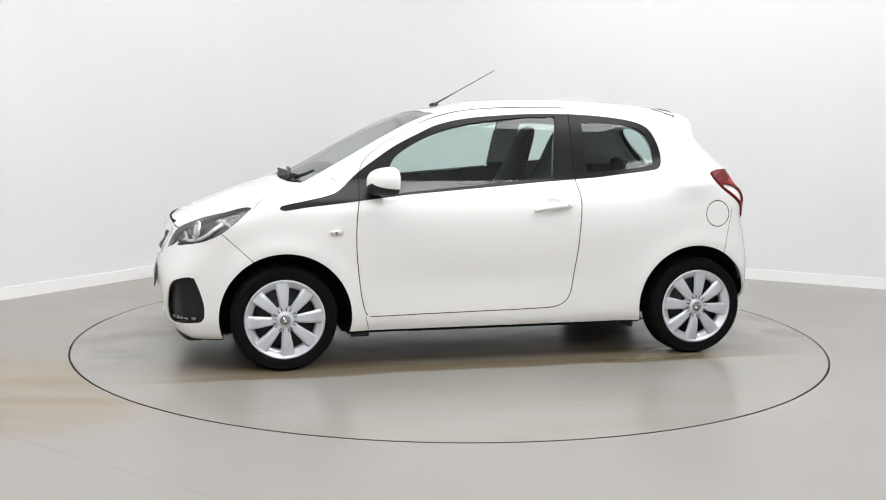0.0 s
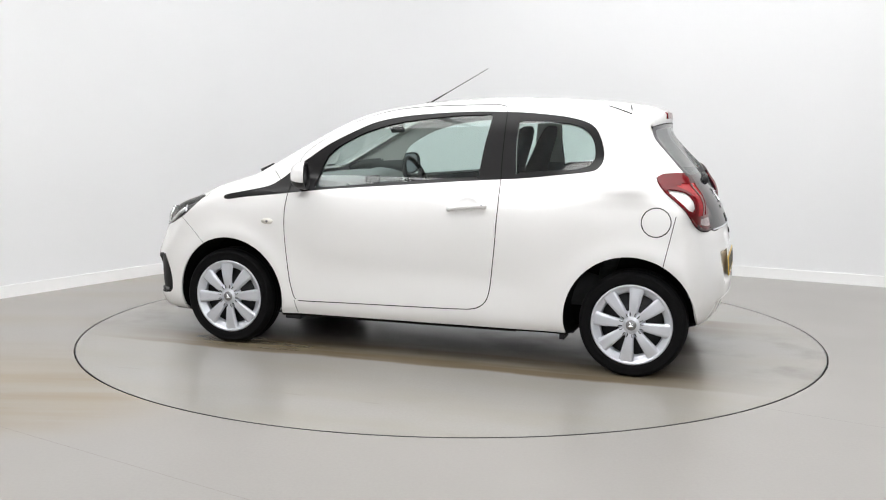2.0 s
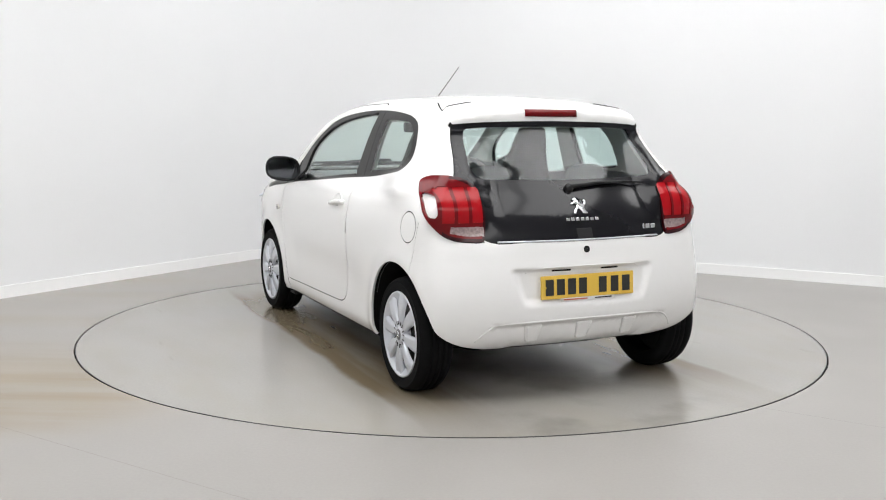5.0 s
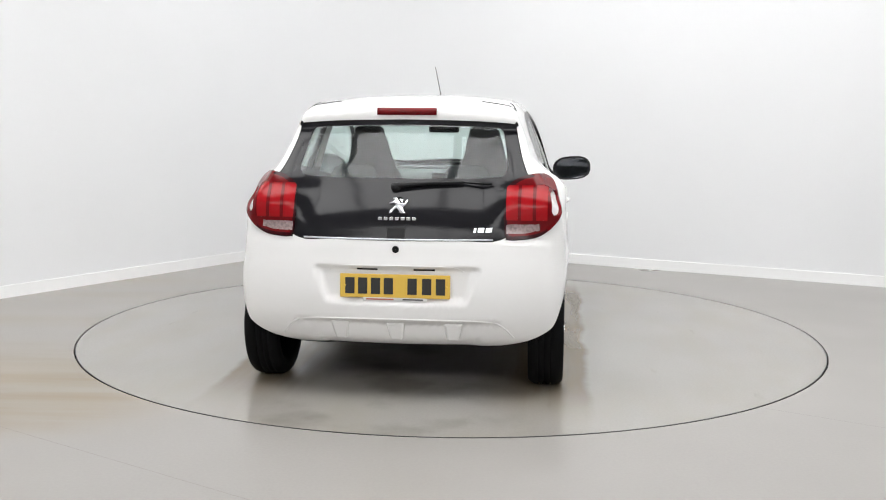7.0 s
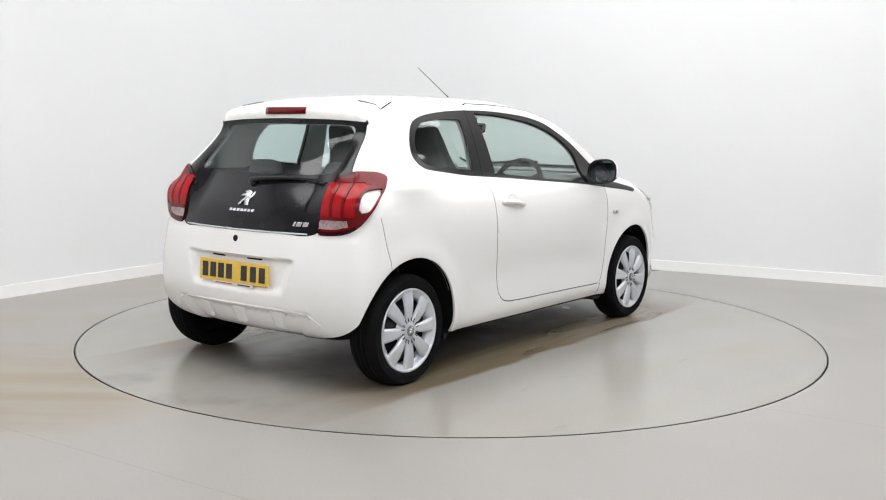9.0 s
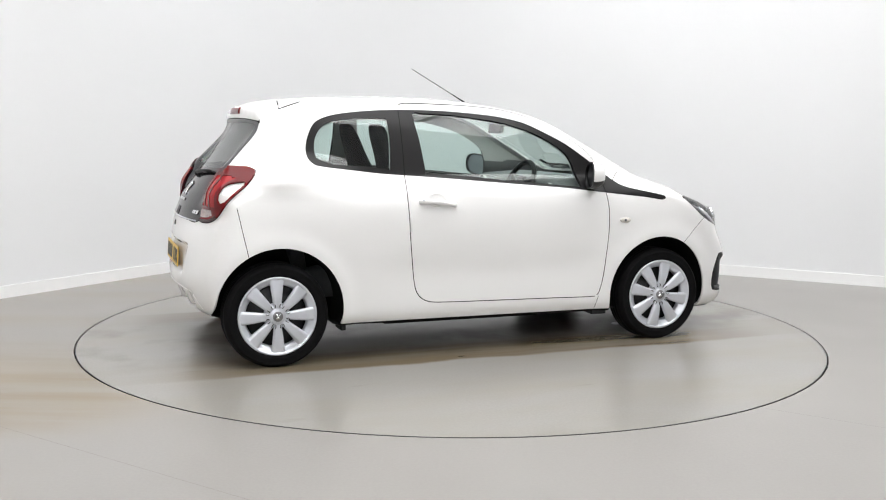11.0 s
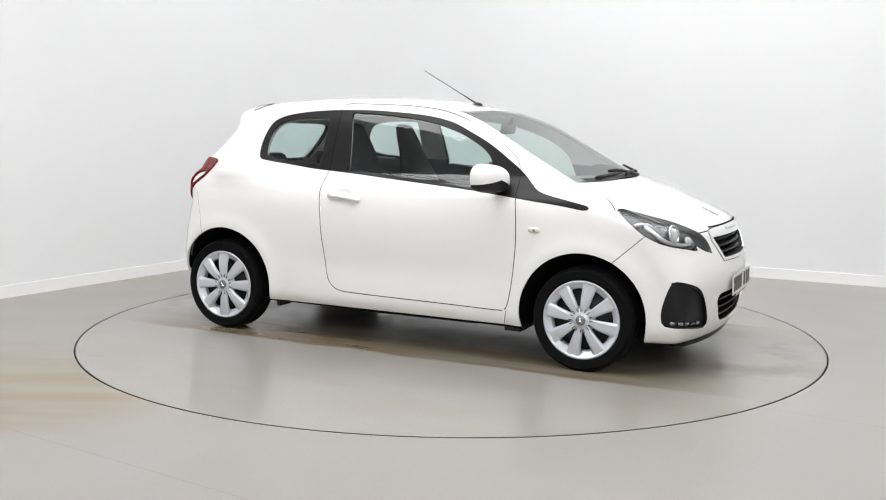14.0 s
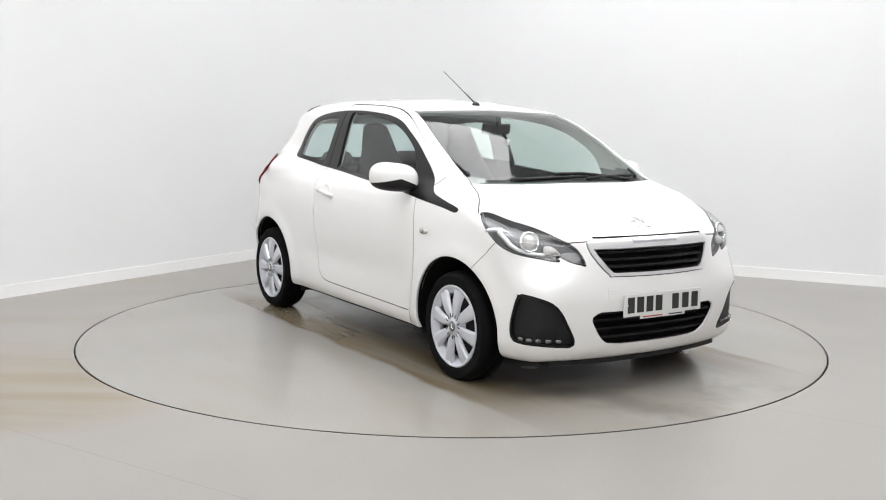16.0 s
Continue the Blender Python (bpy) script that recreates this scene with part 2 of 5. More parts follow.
def studio():
    line = wall_line()
    k = len(line)
    HEIGHT = 4.2

    def strip(name, z0, z1, inset, depth, mat, label, category):
        """A band along the wall, with thickness, facing the room."""
        verts, faces = [], []
        for i, p in enumerate(line):
            d0, d1 = (p - line[i - 1]).normalized(), (line[(i + 1) % k] - p).normalized()
            n = ((d0 + d1) / 2)
            n = Vector((-n.y, n.x)).normalized()
            s = 1 / max(n.dot(Vector((-d0.y, d0.x))), .3)
            for off in (inset, inset - depth):
                q = p + n * off * s
                verts += [(q.x, q.y, z0), (q.x, q.y, z1)]
        for i in range(k):
            a, b = i * 4, ((i + 1) % k) * 4
            faces += [(a, b, b + 1, a + 1), (b + 2, a + 2, a + 3, b + 3), (a + 1, b + 1, b + 3, a + 3), (b, a, a + 2, b + 2)]
        ob = ready(name, verts, faces, mat, smooth=False)
        return tagged(ob, label, category, kind="structure")

    strip("wall", 0, HEIGHT, 0, .15, WALL, "plain white painted studio wall with a swept corner", "wall")
    strip("baseboard", 0.0, .09, .014, .013, SKIRTING, "low white painted skirting board along the wall", "baseboard")

    # the floor with a round hole for the turntable
    verts, faces = [], []
    n = 128
    for r in (TABLE_RADIUS, 3.0, 14.0):
        for i in range(n):
            a = 2 * math.pi * i / n
            verts.append((math.cos(a) * r, math.sin(a) * r - (2.0 if r > 10 else 0), 0))
    for i in range(n):
        verts.append((math.cos(2 * math.pi * i / n) * TABLE_RADIUS, math.sin(2 * math.pi * i / n) * TABLE_RADIUS, -.06))
    for j in range(2):
        for i in range(n):
            faces.append((j * n + i, (j + 1) * n + i, (j + 1) * n + (i + 1) % n, j * n + (i + 1) % n))
    for i in range(n):
        faces.append((3 * n + i, i, (i + 1) % n, 3 * n + (i + 1) % n))
    tagged(ready("floor", verts, faces, FLOOR, smooth=False), "grey sealed concrete studio floor with brown scuffed tracks", "floor", kind="structure")
    for a, c in (((-1.95, -2.17), (1.6, -4.46)), ((1.47, -1.76), (4.6, -3.77))):
        d = (Vector(c) - Vector(a)).normalized()
        o = Vector((-d.y, d.x)) * .0016
        quad = [(Vector(q) + s * o).to_3d() + Vector((0, 0, .0015)) for q, s in ((a, -1), (c, -1), (c, 1), (a, 1))]
        tagged(ready("floor_joint", quad, [(0, 1, 2, 3)], JOINT, smooth=False), "thin grey saw-cut joint in the concrete floor", "joint", kind="structure")
    v, f = lathe([(TABLE_RADIUS + .3, -.06), (.01, -.06)], 64, "z")
    tagged(ready("turntable_pit", v, f, UNDER), "dark pit under the turntable", "pit", kind="structure")

    # ceiling
    v = [(-11, -12, HEIGHT), (11, -12, HEIGHT), (11, 6, HEIGHT), (-11, 6, HEIGHT), (-11, -12, HEIGHT + .1), (11, -12, HEIGHT + .1), (11, 6, HEIGHT + .1), (-11, 6, HEIGHT + .1)]
    tagged(ready("ceiling", v, [(0, 3, 2, 1), (4, 5, 6, 7)], CEILING, smooth=False), "pale grey painted studio ceiling", "ceiling", kind="structure")

    # rows of ceiling lights, out of view; the outermost pair is added to brighten the car's sides
    first = None
    for x, y in [(x, y) for y in (-7.6, -1.8) for x in (-4.5, -2.7, -.9, .9, 2.7, 4.5) if y < -5 or abs(x) < 4]:
        if first is None:
            first = tagged(new("ceiling_light"), "white ceiling light with a wide glowing diffuser", "ceiling light", "rows of ceiling lights")
            part("frame", block((1.74, 2.56, .06), (0, 0, 0), bevel=.01), SKIRTING, first)
            part("diffuser", block((1.66, 2.48, .03), (0, 0, -.03), bevel=.006), TUBE_LIGHT, first, "glowing white diffuser")
            first.matrix_basis = pose(x, y, HEIGHT - .03)
        else:
            copy_thing(first, pose(x, y, HEIGHT - .03))
    # unseen slim lights, added to brighten the far wall
    slim = tagged(new("ceiling_light"), "slim white ceiling light added out of view to brighten the far wall", "ceiling light", "slim ceiling lights")
    part("frame", block((1.74, 1.20, .06), bevel=.01), SKIRTING, slim)
    part("diffuser", block((1.66, 1.12, .03), (0, 0, -.03), bevel=.006), TUBE_LIGHT, slim, "glowing white diffuser")
    slim.matrix_basis = pose(-1.2, 1.75, HEIGHT - .03)
    for x, y in ((.6, 1.75), (2.4, 1.1), (4.2, .35)):
        copy_thing(slim, pose(x, y, HEIGHT - .03))


studio()


def turntable():
    verts, faces = lathe([(.001, 0), (1.0, 0), (TABLE_RADIUS - .012, 0)], 128, "z")
    table = tagged(new("turntable"), "round grey concrete car turntable flush with the floor", "turntable")
    faces = [tuple(reversed(f)) for f in faces]
    ready("deck", [(x, y, z) for x, y, z in verts], faces, DISC, table, smooth=False)
    v, f = lathe([(TABLE_RADIUS - .012, -.05), (TABLE_RADIUS - .012, .001), (TABLE_RADIUS - .009, .001), (TABLE_RADIUS - .009, -.05)], 128, "z")
    ready("edge_ring", v, f, STEEL_EDGE, table, "thin dark steel edge ring", smooth=False)
    return table


TURNTABLE = turntable()
# ---- car body: one smooth shell, x forward from the middle of the wheelbase, y to the left, z up ----
PROFILE = [(1.60, .158), (1.735, .165), (1.803, .215), (1.835, .32), (1.845, .44), (1.842, .54), (1.826, .63), (1.803, .70),
           (1.772, .755), (1.72, .79), (1.62, .838), (1.50, .885), (1.39, .925), (1.27, .957), (1.16, .985), (1.08, 1.012),
           (.977, 1.066), (.826, 1.149), (.664, 1.237), (.50, 1.318), (.353, 1.373), (.20, 1.41), (.05, 1.435), (-.15, 1.452), (-.45, 1.457),
           (-.75, 1.447), (-.98, 1.431), (-1.12, 1.414), (-1.212, 1.392), (-1.252, 1.368), (-1.260, 1.335), (-1.257, 1.300), (-1.268, 1.260), (-1.310, 1.19), (-1.370, 1.10), (-1.465, .985),
           (-1.55, .87), (-1.59, .775), (-1.603, .73), (-1.612, .68), (-1.628, .58), (-1.638, .47), (-1.628, .36), (-1.585, .27), (-1.50, .225), (-1.30, .20),
           (-.8, .19), (0, .185), (.8, .185), (1.3, .168)]
SECTION = [(.10, .60), (.155, .70), (.185, .745), (.215, .765), (.26, .780), (.35, .786), (.48, .793), (.60, .799), (.72, .803), (.80, .801), (.86, .792), (.91, .776),
           (.96, .737), (1.0, .704), (1.05, .686), (1.10, .670), (1.20, .637), (1.30, .598), (1.40, .545), (1.5, .48), (1.7, .35)]


def smoothed(points, n=8, closed=True):
    """Points on a Catmull-Rom curve through the given ones."""
    p = np.array(points, float)
    k = len(p)
    out = []
    for i in range(k if closed else k - 1):
        if closed:
            a, b, c, d = p[i - 1], p[i], p[(i + 1) % k], p[(i + 2) % k]
        else:
            a, b, c, d = p[max(i - 1, 0)], p[i], p[i + 1], p[min(i + 2, k - 1)]
        for j in range(n):
            t = j / n
            out.append(.5 * (2 * b + (c - a) * t + (2 * a - 5 * b + 4 * c - d) * t * t + (3 * b - a - 3 * c + d) * t ** 3))
    if not closed:
        out.append(p[-1])
    return np.array(out)


def signed(u, v, poly):
    """Signed distance of points (u, v) to a closed polygon, negative inside."""
    if len(u) < 600:
        a, b = poly[:, :, None], np.roll(poly, -1, 0)[:, :, None]
        e = b - a
        du, dv = u[None] - a[:, 0], v[None] - a[:, 1]
        s = np.clip((du * e[:, 0] + dv * e[:, 1]) / np.maximum(e[:, 0] ** 2 + e[:, 1] ** 2, 1e-14), 0, 1)
        near = np.sqrt(((du - s * e[:, 0]) ** 2 + (dv - s * e[:, 1]) ** 2).min(0))
        rise = np.where(e[:, 1] == 0, 1.0, e[:, 1])
        odd = (((a[:, 1] > v) != (b[:, 1] > v)) & (du < dv / rise * e[:, 0])).sum(0) % 2
        return near * np.where(odd == 1, -1, 1)
    best = np.full(len(u), 9.0)
    inside = np.zeros(len(u), bool)
    q = np.roll(poly, -1, 0)
    for (ax, ay), (bx, by) in zip(poly, q):
        ex, ey = bx - ax, by - ay
        l2 = ex * ex + ey * ey
        if l2 < 1e-14:
            continue
        s = np.clip(((u - ax) * ex + (v - ay) * ey) / l2, 0, 1)
        best = np.minimum(best, (u - ax - s * ex) ** 2 + (v - ay - s * ey) ** 2)
        if ay != by:
            inside ^= ((ay > v) != (by > v)) & (u < ax + (v - ay) / (by - ay) * ex)
    return np.sqrt(best) * np.where(inside, -1, 1)


def ramp(x, a, b):
    t = np.clip((x - a) / (b - a), 0, 1)
    return t * t * (3 - 2 * t)


PROFILE_LINE = smoothed(PROFILE, 6)
SECTION_LINE = smoothed(SECTION, 12, False)


def half_width(x, z):
    w = np.interp(z, SECTION_LINE[:, 0], SECTION_LINE[:, 1])
    low = 1 - ramp(z, .85, 1.05)
    w = w - low * (.10 * np.clip((x - .95) / .85, 0, 2) ** 2 + (.035 + .035 * ramp(z, .55, .8)) * np.clip((-1.05 - x) / .6, 0, 2) ** 2)
    w = w - (1 - low) * (.048 * np.clip((-.15 - x) / 1.1, 0, 2) ** 2 + .05 * np.clip((x - .35) / .8, 0, 2) ** 2)
    # flared arches, hollow door skin, shoulder crease
    for cx in (1.17, -1.165):
        r = np.hypot(x - cx, z - .287)
        w = w + .012 * np.exp(-((r - .36) / .06) ** 2)
    # haunches over the rear wheels
    w = w + .115 * np.exp(-((z - 1.0) / .075) ** 2) * ramp(-x, .62, 1.25) * (1 - .85 * ramp(-x, 1.12, 1.46))
    w = w - .010 * np.exp(-((z - .46) / .11) ** 2) * ramp(x, -.75, -.45) * (1 - ramp(x, .55, .8))
    return w


def shell(P):
    """Signed value of the body, negative inside."""
    x, y, z = P[:, 0], np.abs(P[:, 1]), P[:, 2]
    front, rear = ramp(x, -.1, .6), 1 - ramp(x, -1.15, -.6)
    bonnet = ramp(x, .0, .5)
    lamp = .05 * np.exp(-((y - .70) / .13) ** 2 - ((z - .90) / .11) ** 2) + .073 * ramp(y, .38, .56) * ramp(z, .78, .97) * (1 - ramp(z, 1.0, 1.30))
    # hollow for the rear plate, drawn-in valance below it
    tail = rear * (.022 * ramp(.40 - y + .35 * (z - .60), 0, .05) * ramp(z, .44, .49) * (1 - ramp(z, .605, .632))
                   + .030 * (1 - ramp(z, .346, .376)) * ramp(.50 - y + .9 * (z - .36), 0, .04))
    px = x + front * (.26 * y ** 2 + .25 * y ** 4) * (1 - .26 * (1 - ramp(z, .46, .66)) - .35 * ramp(z, .68, .82) - .42 * ramp(z, .86, .98)) - rear * (.20 * y ** 2 + .06 * y ** 4) * (1 - .45 * ramp(z, .96, 1.06)) + rear * lamp - tail
    pz = z + ramp(z, .55, .85) * (.12 - .09 * bonnet) * y ** 2
    a = signed(px, pz, PROFILE_LINE)
    b = y - half_width(x, z)
    k = .05 + .03 * ramp(x, 1.1, 1.6) + .03 * (1 - ramp(x, -1.55, -1.2)) * (1 - ramp(z, .68, .80)) - .022 * rear * ramp(z, .76, .86) - .02 * front * ramp(z, .95, 1.03) * (1 - ramp(z, 1.28, 1.36))
    k = k * (1 - .5 * ramp(.45 - z, 0, .2))
    h = np.maximum(k - np.abs(a - b), 0) / k
    return np.maximum(a, b) + h * h * k * .25


def cast(origins, ways, near, far, steps=14):
    """Where rays that start inside leave the shell."""
    lo, hi = np.full(len(origins), near), np.full(len(origins), far)
    flo, fhi = shell(origins + ways * lo[:, None]), shell(origins + ways * hi[:, None])
    for i in range(steps):
        m = (lo + hi) / 2 if i % 3 == 2 else np.clip(hi - fhi * (hi - lo) / np.where(fhi == flo, 1.0, fhi - flo), np.minimum(lo, hi), np.maximum(lo, hi))
        fm = shell(origins + ways * m[:, None])
        neg = fm < 0
        lo, flo = np.where(neg, m, lo), np.where(neg, fm, flo)
        hi, fhi = np.where(neg, hi, m), np.where(neg, fhi, fm)
    return origins + ways * np.where(np.abs(flo) < np.abs(fhi), lo, hi)[:, None]
# ---- outlines of panels and openings, in metres ----
DOOR = [(-.443, 1.366), (-.436, 1.392), (-.40, 1.402), (-.374, 1.403), (-.111, 1.399), (.086, 1.388), (.249, 1.365), (.416, 1.313), (.576, 1.229), (.686, 1.159), (.744, 1.103), (.768, 1.04),
        (.78, .923), (.796, .80), (.799, .673), (.79, .545), (.775, .416), (.758, .334), (.742, .295), (.70, .283), (.429, .287), (.108, .291), (-.214, .296),
        (-.327, .305), (-.382, .337), (-.408, .392), (-.426, .522), (-.441, .653), (-.45, .781), (-.456, .891), (-.447, .997), (-.443, 1.093), (-.443, 1.253)]
TRIM = [(1.196, .868), (1.186, .855), (1.160, .854), (1.049, .871), (.89, .888), (.732, .906), (.543, .927), (.29, .947), (.034, .967), (-.225, .988), (-.445, 1.003), (-.583, 1.013), (-.748, 1.032),
        (-.899, 1.05), (-.957, 1.065), (-.986, 1.11), (-.981, 1.181), (-.946, 1.263), (-.899, 1.305), (-.80, 1.335), (-.635, 1.355), (-.45, 1.365), (-.239, 1.365), (-.043, 1.355),
        (.153, 1.337), (.316, 1.303), (.447, 1.247), (.579, 1.180), (.693, 1.104), (.774, 1.046), (.866, .966), (.928, .933), (1.057, .905), (1.176, .881)]
DOOR_PANE = [(-.36, 1.343), (-.30, 1.348), (-.173, 1.345), (.023, 1.325), (.186, 1.300), (.349, 1.254), (.479, 1.192), (.565, 1.132), (.603, 1.07), (.636, .948), (.628, .936), (.417, .953),
             (.161, .976), (-.096, .999), (-.305, 1.016), (-.318, 1.023), (-.338, 1.19)]
REAR_SIDE_PANE = [(-.516, 1.306), (-.53, 1.314), (-.632, 1.316), (-.798, 1.303), (-.879, 1.273), (-.926, 1.214), (-.941, 1.143), (-.925, 1.092), (-.85, 1.067), (-.683, 1.054),
                  (-.54, 1.043), (-.524, 1.05), (-.512, 1.187)]
# corner outlines, across the diagonal (y - x or y + x) and upwards
HEADLAMP = [(-.602, .862), (-.668, .865), (-.803, .838), (-1.0, .803), (-1.194, .750), (-1.288, .705), (-1.335, .650), (-1.311, .646), (-1.238, .660), (-1.163, .684), (-1.154, .662),
            (-1.055, .673), (-.906, .690), (-.806, .712), (-.721, .748), (-.641, .808)]
FOG = [(-.945, .510), (-1.03, .500), (-1.139, .473), (-1.203, .427), (-1.251, .357), (-1.29, .285), (-1.275, .252), (-1.214, .247), (-1.031, .262), (-.90, .270), (-.858, .290),
       (-.852, .363), (-.884, .462), (-.910, .503)]
TAIL = [(-.56, 1.022), (-.61, 1.043), (-.68, 1.049), (-.76, 1.050), (-.835, 1.040), (-.905, 1.014), (-.952, .970), (-1.003, .878), (-1.020, .772), (-1.010, .753), (-.96, .752), (-.86, .760),
        (-.775, .786), (-.700, .838), (-.625, .912), (-.568, .978)]
TAIL_INSERT = [(-.590, .968), (-.645, .969), (-.710, .957), (-.740, .925), (-.752, .878), (-.736, .864), (-.700, .867), (-.668, .885), (-.628, .928)]
TAIL_CLEAR = [(-.822, .812), (-.842, .824), (-.92, .824), (-1.0, .822), (-1.01, .811), (-1.01, .784), (-1.0, .778), (-.90, .780), (-.84, .794)]
# front and rear outlines, across and upwards
GRILLE = [(0, .762), (.10, .762), (.333, .757), (.39, .750), (.402, .74), (.395, .702), (.363, .649), (.311, .594), (.281, .587), (.08, .583), (0, .583), (-.1, .583), (-.1, .762)]
GRILLE_HOLE = [(0, .716), (.222, .714), (.36, .714), (.37, .705), (.338, .656), (.30, .61), (.285, .603), (.248, .601), (0, .599), (-.1, .599), (-.1, .716)]
INTAKE = [(0, .425), (.249, .418), (.36, .418), (.38, .412), (.409, .386), (.38, .33), (.344, .285), (.30, .256), (.28, .253), (.203, .247), (0, .245), (-.1, .245), (-.1, .425)]
WINDSCREEN = [(0, 1.378), (.15, 1.376), (.3, 1.371), (.49, 1.365), (.525, 1.352), (.556, 1.30), (.584, 1.22), (.602, 1.13), (.613, 1.04), (.614, 1.0), (.604, .989), (.45, .986), (.24, .986), (0, .988), (-.1, .988), (-.1, 1.378)]
HATCH = [(0, .748), (.30, .749), (.485, .753), (.62, .86), (.640, 1.0), (.600, 1.06), (.570, 1.14), (.550, 1.22), (.536, 1.275), (.522, 1.29), (.3, 1.303), (0, 1.308), (-.1, 1.308), (-.1, .748)]
HATCH_PANE = [(0, 1.285), (.342, 1.279), (.45, 1.272), (.478, 1.256), (.497, 1.16), (.508, 1.09), (.496, 1.052), (.46, 1.037), (.3, 1.030), (0, 1.028), (-.1, 1.028), (-.1, 1.285)]
BONNET = [(.86, -.1), (.86, .545), (.93, .574), (1.05, .618), (1.164, .652), (1.25, .692), (1.33, .752), (1.40, .80), (1.9, .80), (1.9, -.1)]
FUEL_FLAP = [(-1.284 + .074 * math.cos(a), .810 + .074 * math.sin(a)) for a in np.linspace(0, 2 * math.pi, 24, False)]
ARCHES = ((1.168, .287, .345), (-1.157, .290, .340))
SIDE, FRONT_DIAGONAL, REAR_DIAGONAL, ACROSS, PLAN = range(5)


def flat(V, way):
    x, y, z = V[:, 0], V[:, 1], V[:, 2]
    return {SIDE: (x, z), FRONT_DIAGONAL: (y - x, z), REAR_DIAGONAL: (x + y, z), ACROSS: (y, z), PLAN: (x, y)}[way]


class Skin:
    """A polygon skin that can be cut along outlines; faces carry the sides of the outlines they lie on."""

    def __init__(self, V, F):
        self.V, self.F = V, F

    def centres(self):
        return np.array([self.V[list(f)].mean(0) for f in self.F])

    def cut(self, value, where):
        d = value(self.V)
        d[np.abs(d) < 2e-4] = 0
        C = self.centres()
        ok = where(C)
        extra, made, out, V = [], {}, [], self.V
        base = len(V)

        def mid(a, b):
            key = (a, b) if a < b else (b, a)
            if key not in made:
                t = d[key[0]] / (d[key[0]] - d[key[1]])
                made[key] = base + len(extra)
                extra.append(V[key[0]] + (V[key[1]] - V[key[0]]) * t)
            return made[key]

        neg, pos = d < 0, d > 0
        for f, k in zip(self.F, ok):
            if not k or not (any(neg[i] for i in f) and any(pos[i] for i in f)):
                out.append(f)
                continue
            A, B = [], []
            for i, a in enumerate(f):
                b = f[(i + 1) % len(f)]
                if d[a] <= 0:
                    A.append(a)
                if d[a] >= 0:
                    B.append(a)
                if d[a] * d[b] < 0:
                    m = mid(a, b)
                    A.append(m)
                    B.append(m)
            for g in (A, B):
                if len(g) > 2:
                    out.append(tuple(g))
        self.F = out
        if extra:
            self.V = np.vstack([V, np.array(extra)])


def fine(V):
    """Gaps narrow where the door runs up the windscreen pillar."""
    return 1 - .6 * ramp(V[:, 0], .3, .55) * ramp(V[:, 2], 1.0, 1.1) * (V[:, 1] > .3)


def outline(points, way, n=6):
    line = smoothed(points, n)

    def value(V, off=0.0):
        return signed(*flat(V, way), line) - off * fine(V)
    return value


def shell_grid():
    """The left half of the body from rays that leave a spine inside it."""
    xa, xb, za, zb = -.95, 1.10, .66, .56
    rows = [(-1, a) for a in np.linspace(-90, 0, 66, False)] + [(t, 0) for t in np.linspace(0, 1, 116)] + [(2, a) for a in np.linspace(90, 0, 60, False)[::-1]]
    phi = np.concatenate([np.linspace(0, 50, 18, False), np.linspace(50, 150, 70, False), np.linspace(150, 180, 19)])
    O, D = [], []
    for t, a in rows:
        s = min(max(t, 0), 1)
        o = (xa + (xb - xa) * s, 0, za + (zb - za) * s)
        for q in phi:
            c = math.cos(radians(a))
            O.append(o)
            D.append((math.sin(radians(a)), c * math.sin(radians(q)), -c * math.cos(radians(q))))
    V = cast(np.array(O), np.array(D), .02, 1.6)
    m = len(phi)
    V = V.reshape(len(rows), m, 3)
    V[:, 0, 1] = V[:, -1, 1] = 0
    V[0, :], V[-1, :] = V[0, 0], V[-1, 0]
    V = V.reshape(-1, 3)
    F = []
    for i in range(len(rows) - 1):
        for j in range(m - 1):
            a, b, c, d = i * m + j, i * m + j + 1, (i + 1) * m + j + 1, (i + 1) * m + j
            if i == 0:
                F.append((0, c, d))
            elif i == len(rows) - 2:
                F.append((a, b, (i + 1) * m))
            else:
                F.append((a, b, c, d))
    return V, F


def shell_normals(V):
    e, g = .004, np.zeros_like(V)
    W = V.copy()
    W[:, 1] = np.maximum(np.abs(W[:, 1]), 1e-6)
    for i in range(3):
        h = np.zeros(3)
        h[i] = e
        g[:, i] = shell(W + h) - shell(W - h)
    g[np.abs(V[:, 1]) < 1e-5, 1] = 0
    g[:, 1] *= np.where(V[:, 1] < 0, -1, 1)
    return g / np.maximum(np.linalg.norm(g, axis=1), 1e-9)[:, None]


GAP = .0027
LAMP_BARS = ((.536, .026), (.604, .027), (.672, .026))


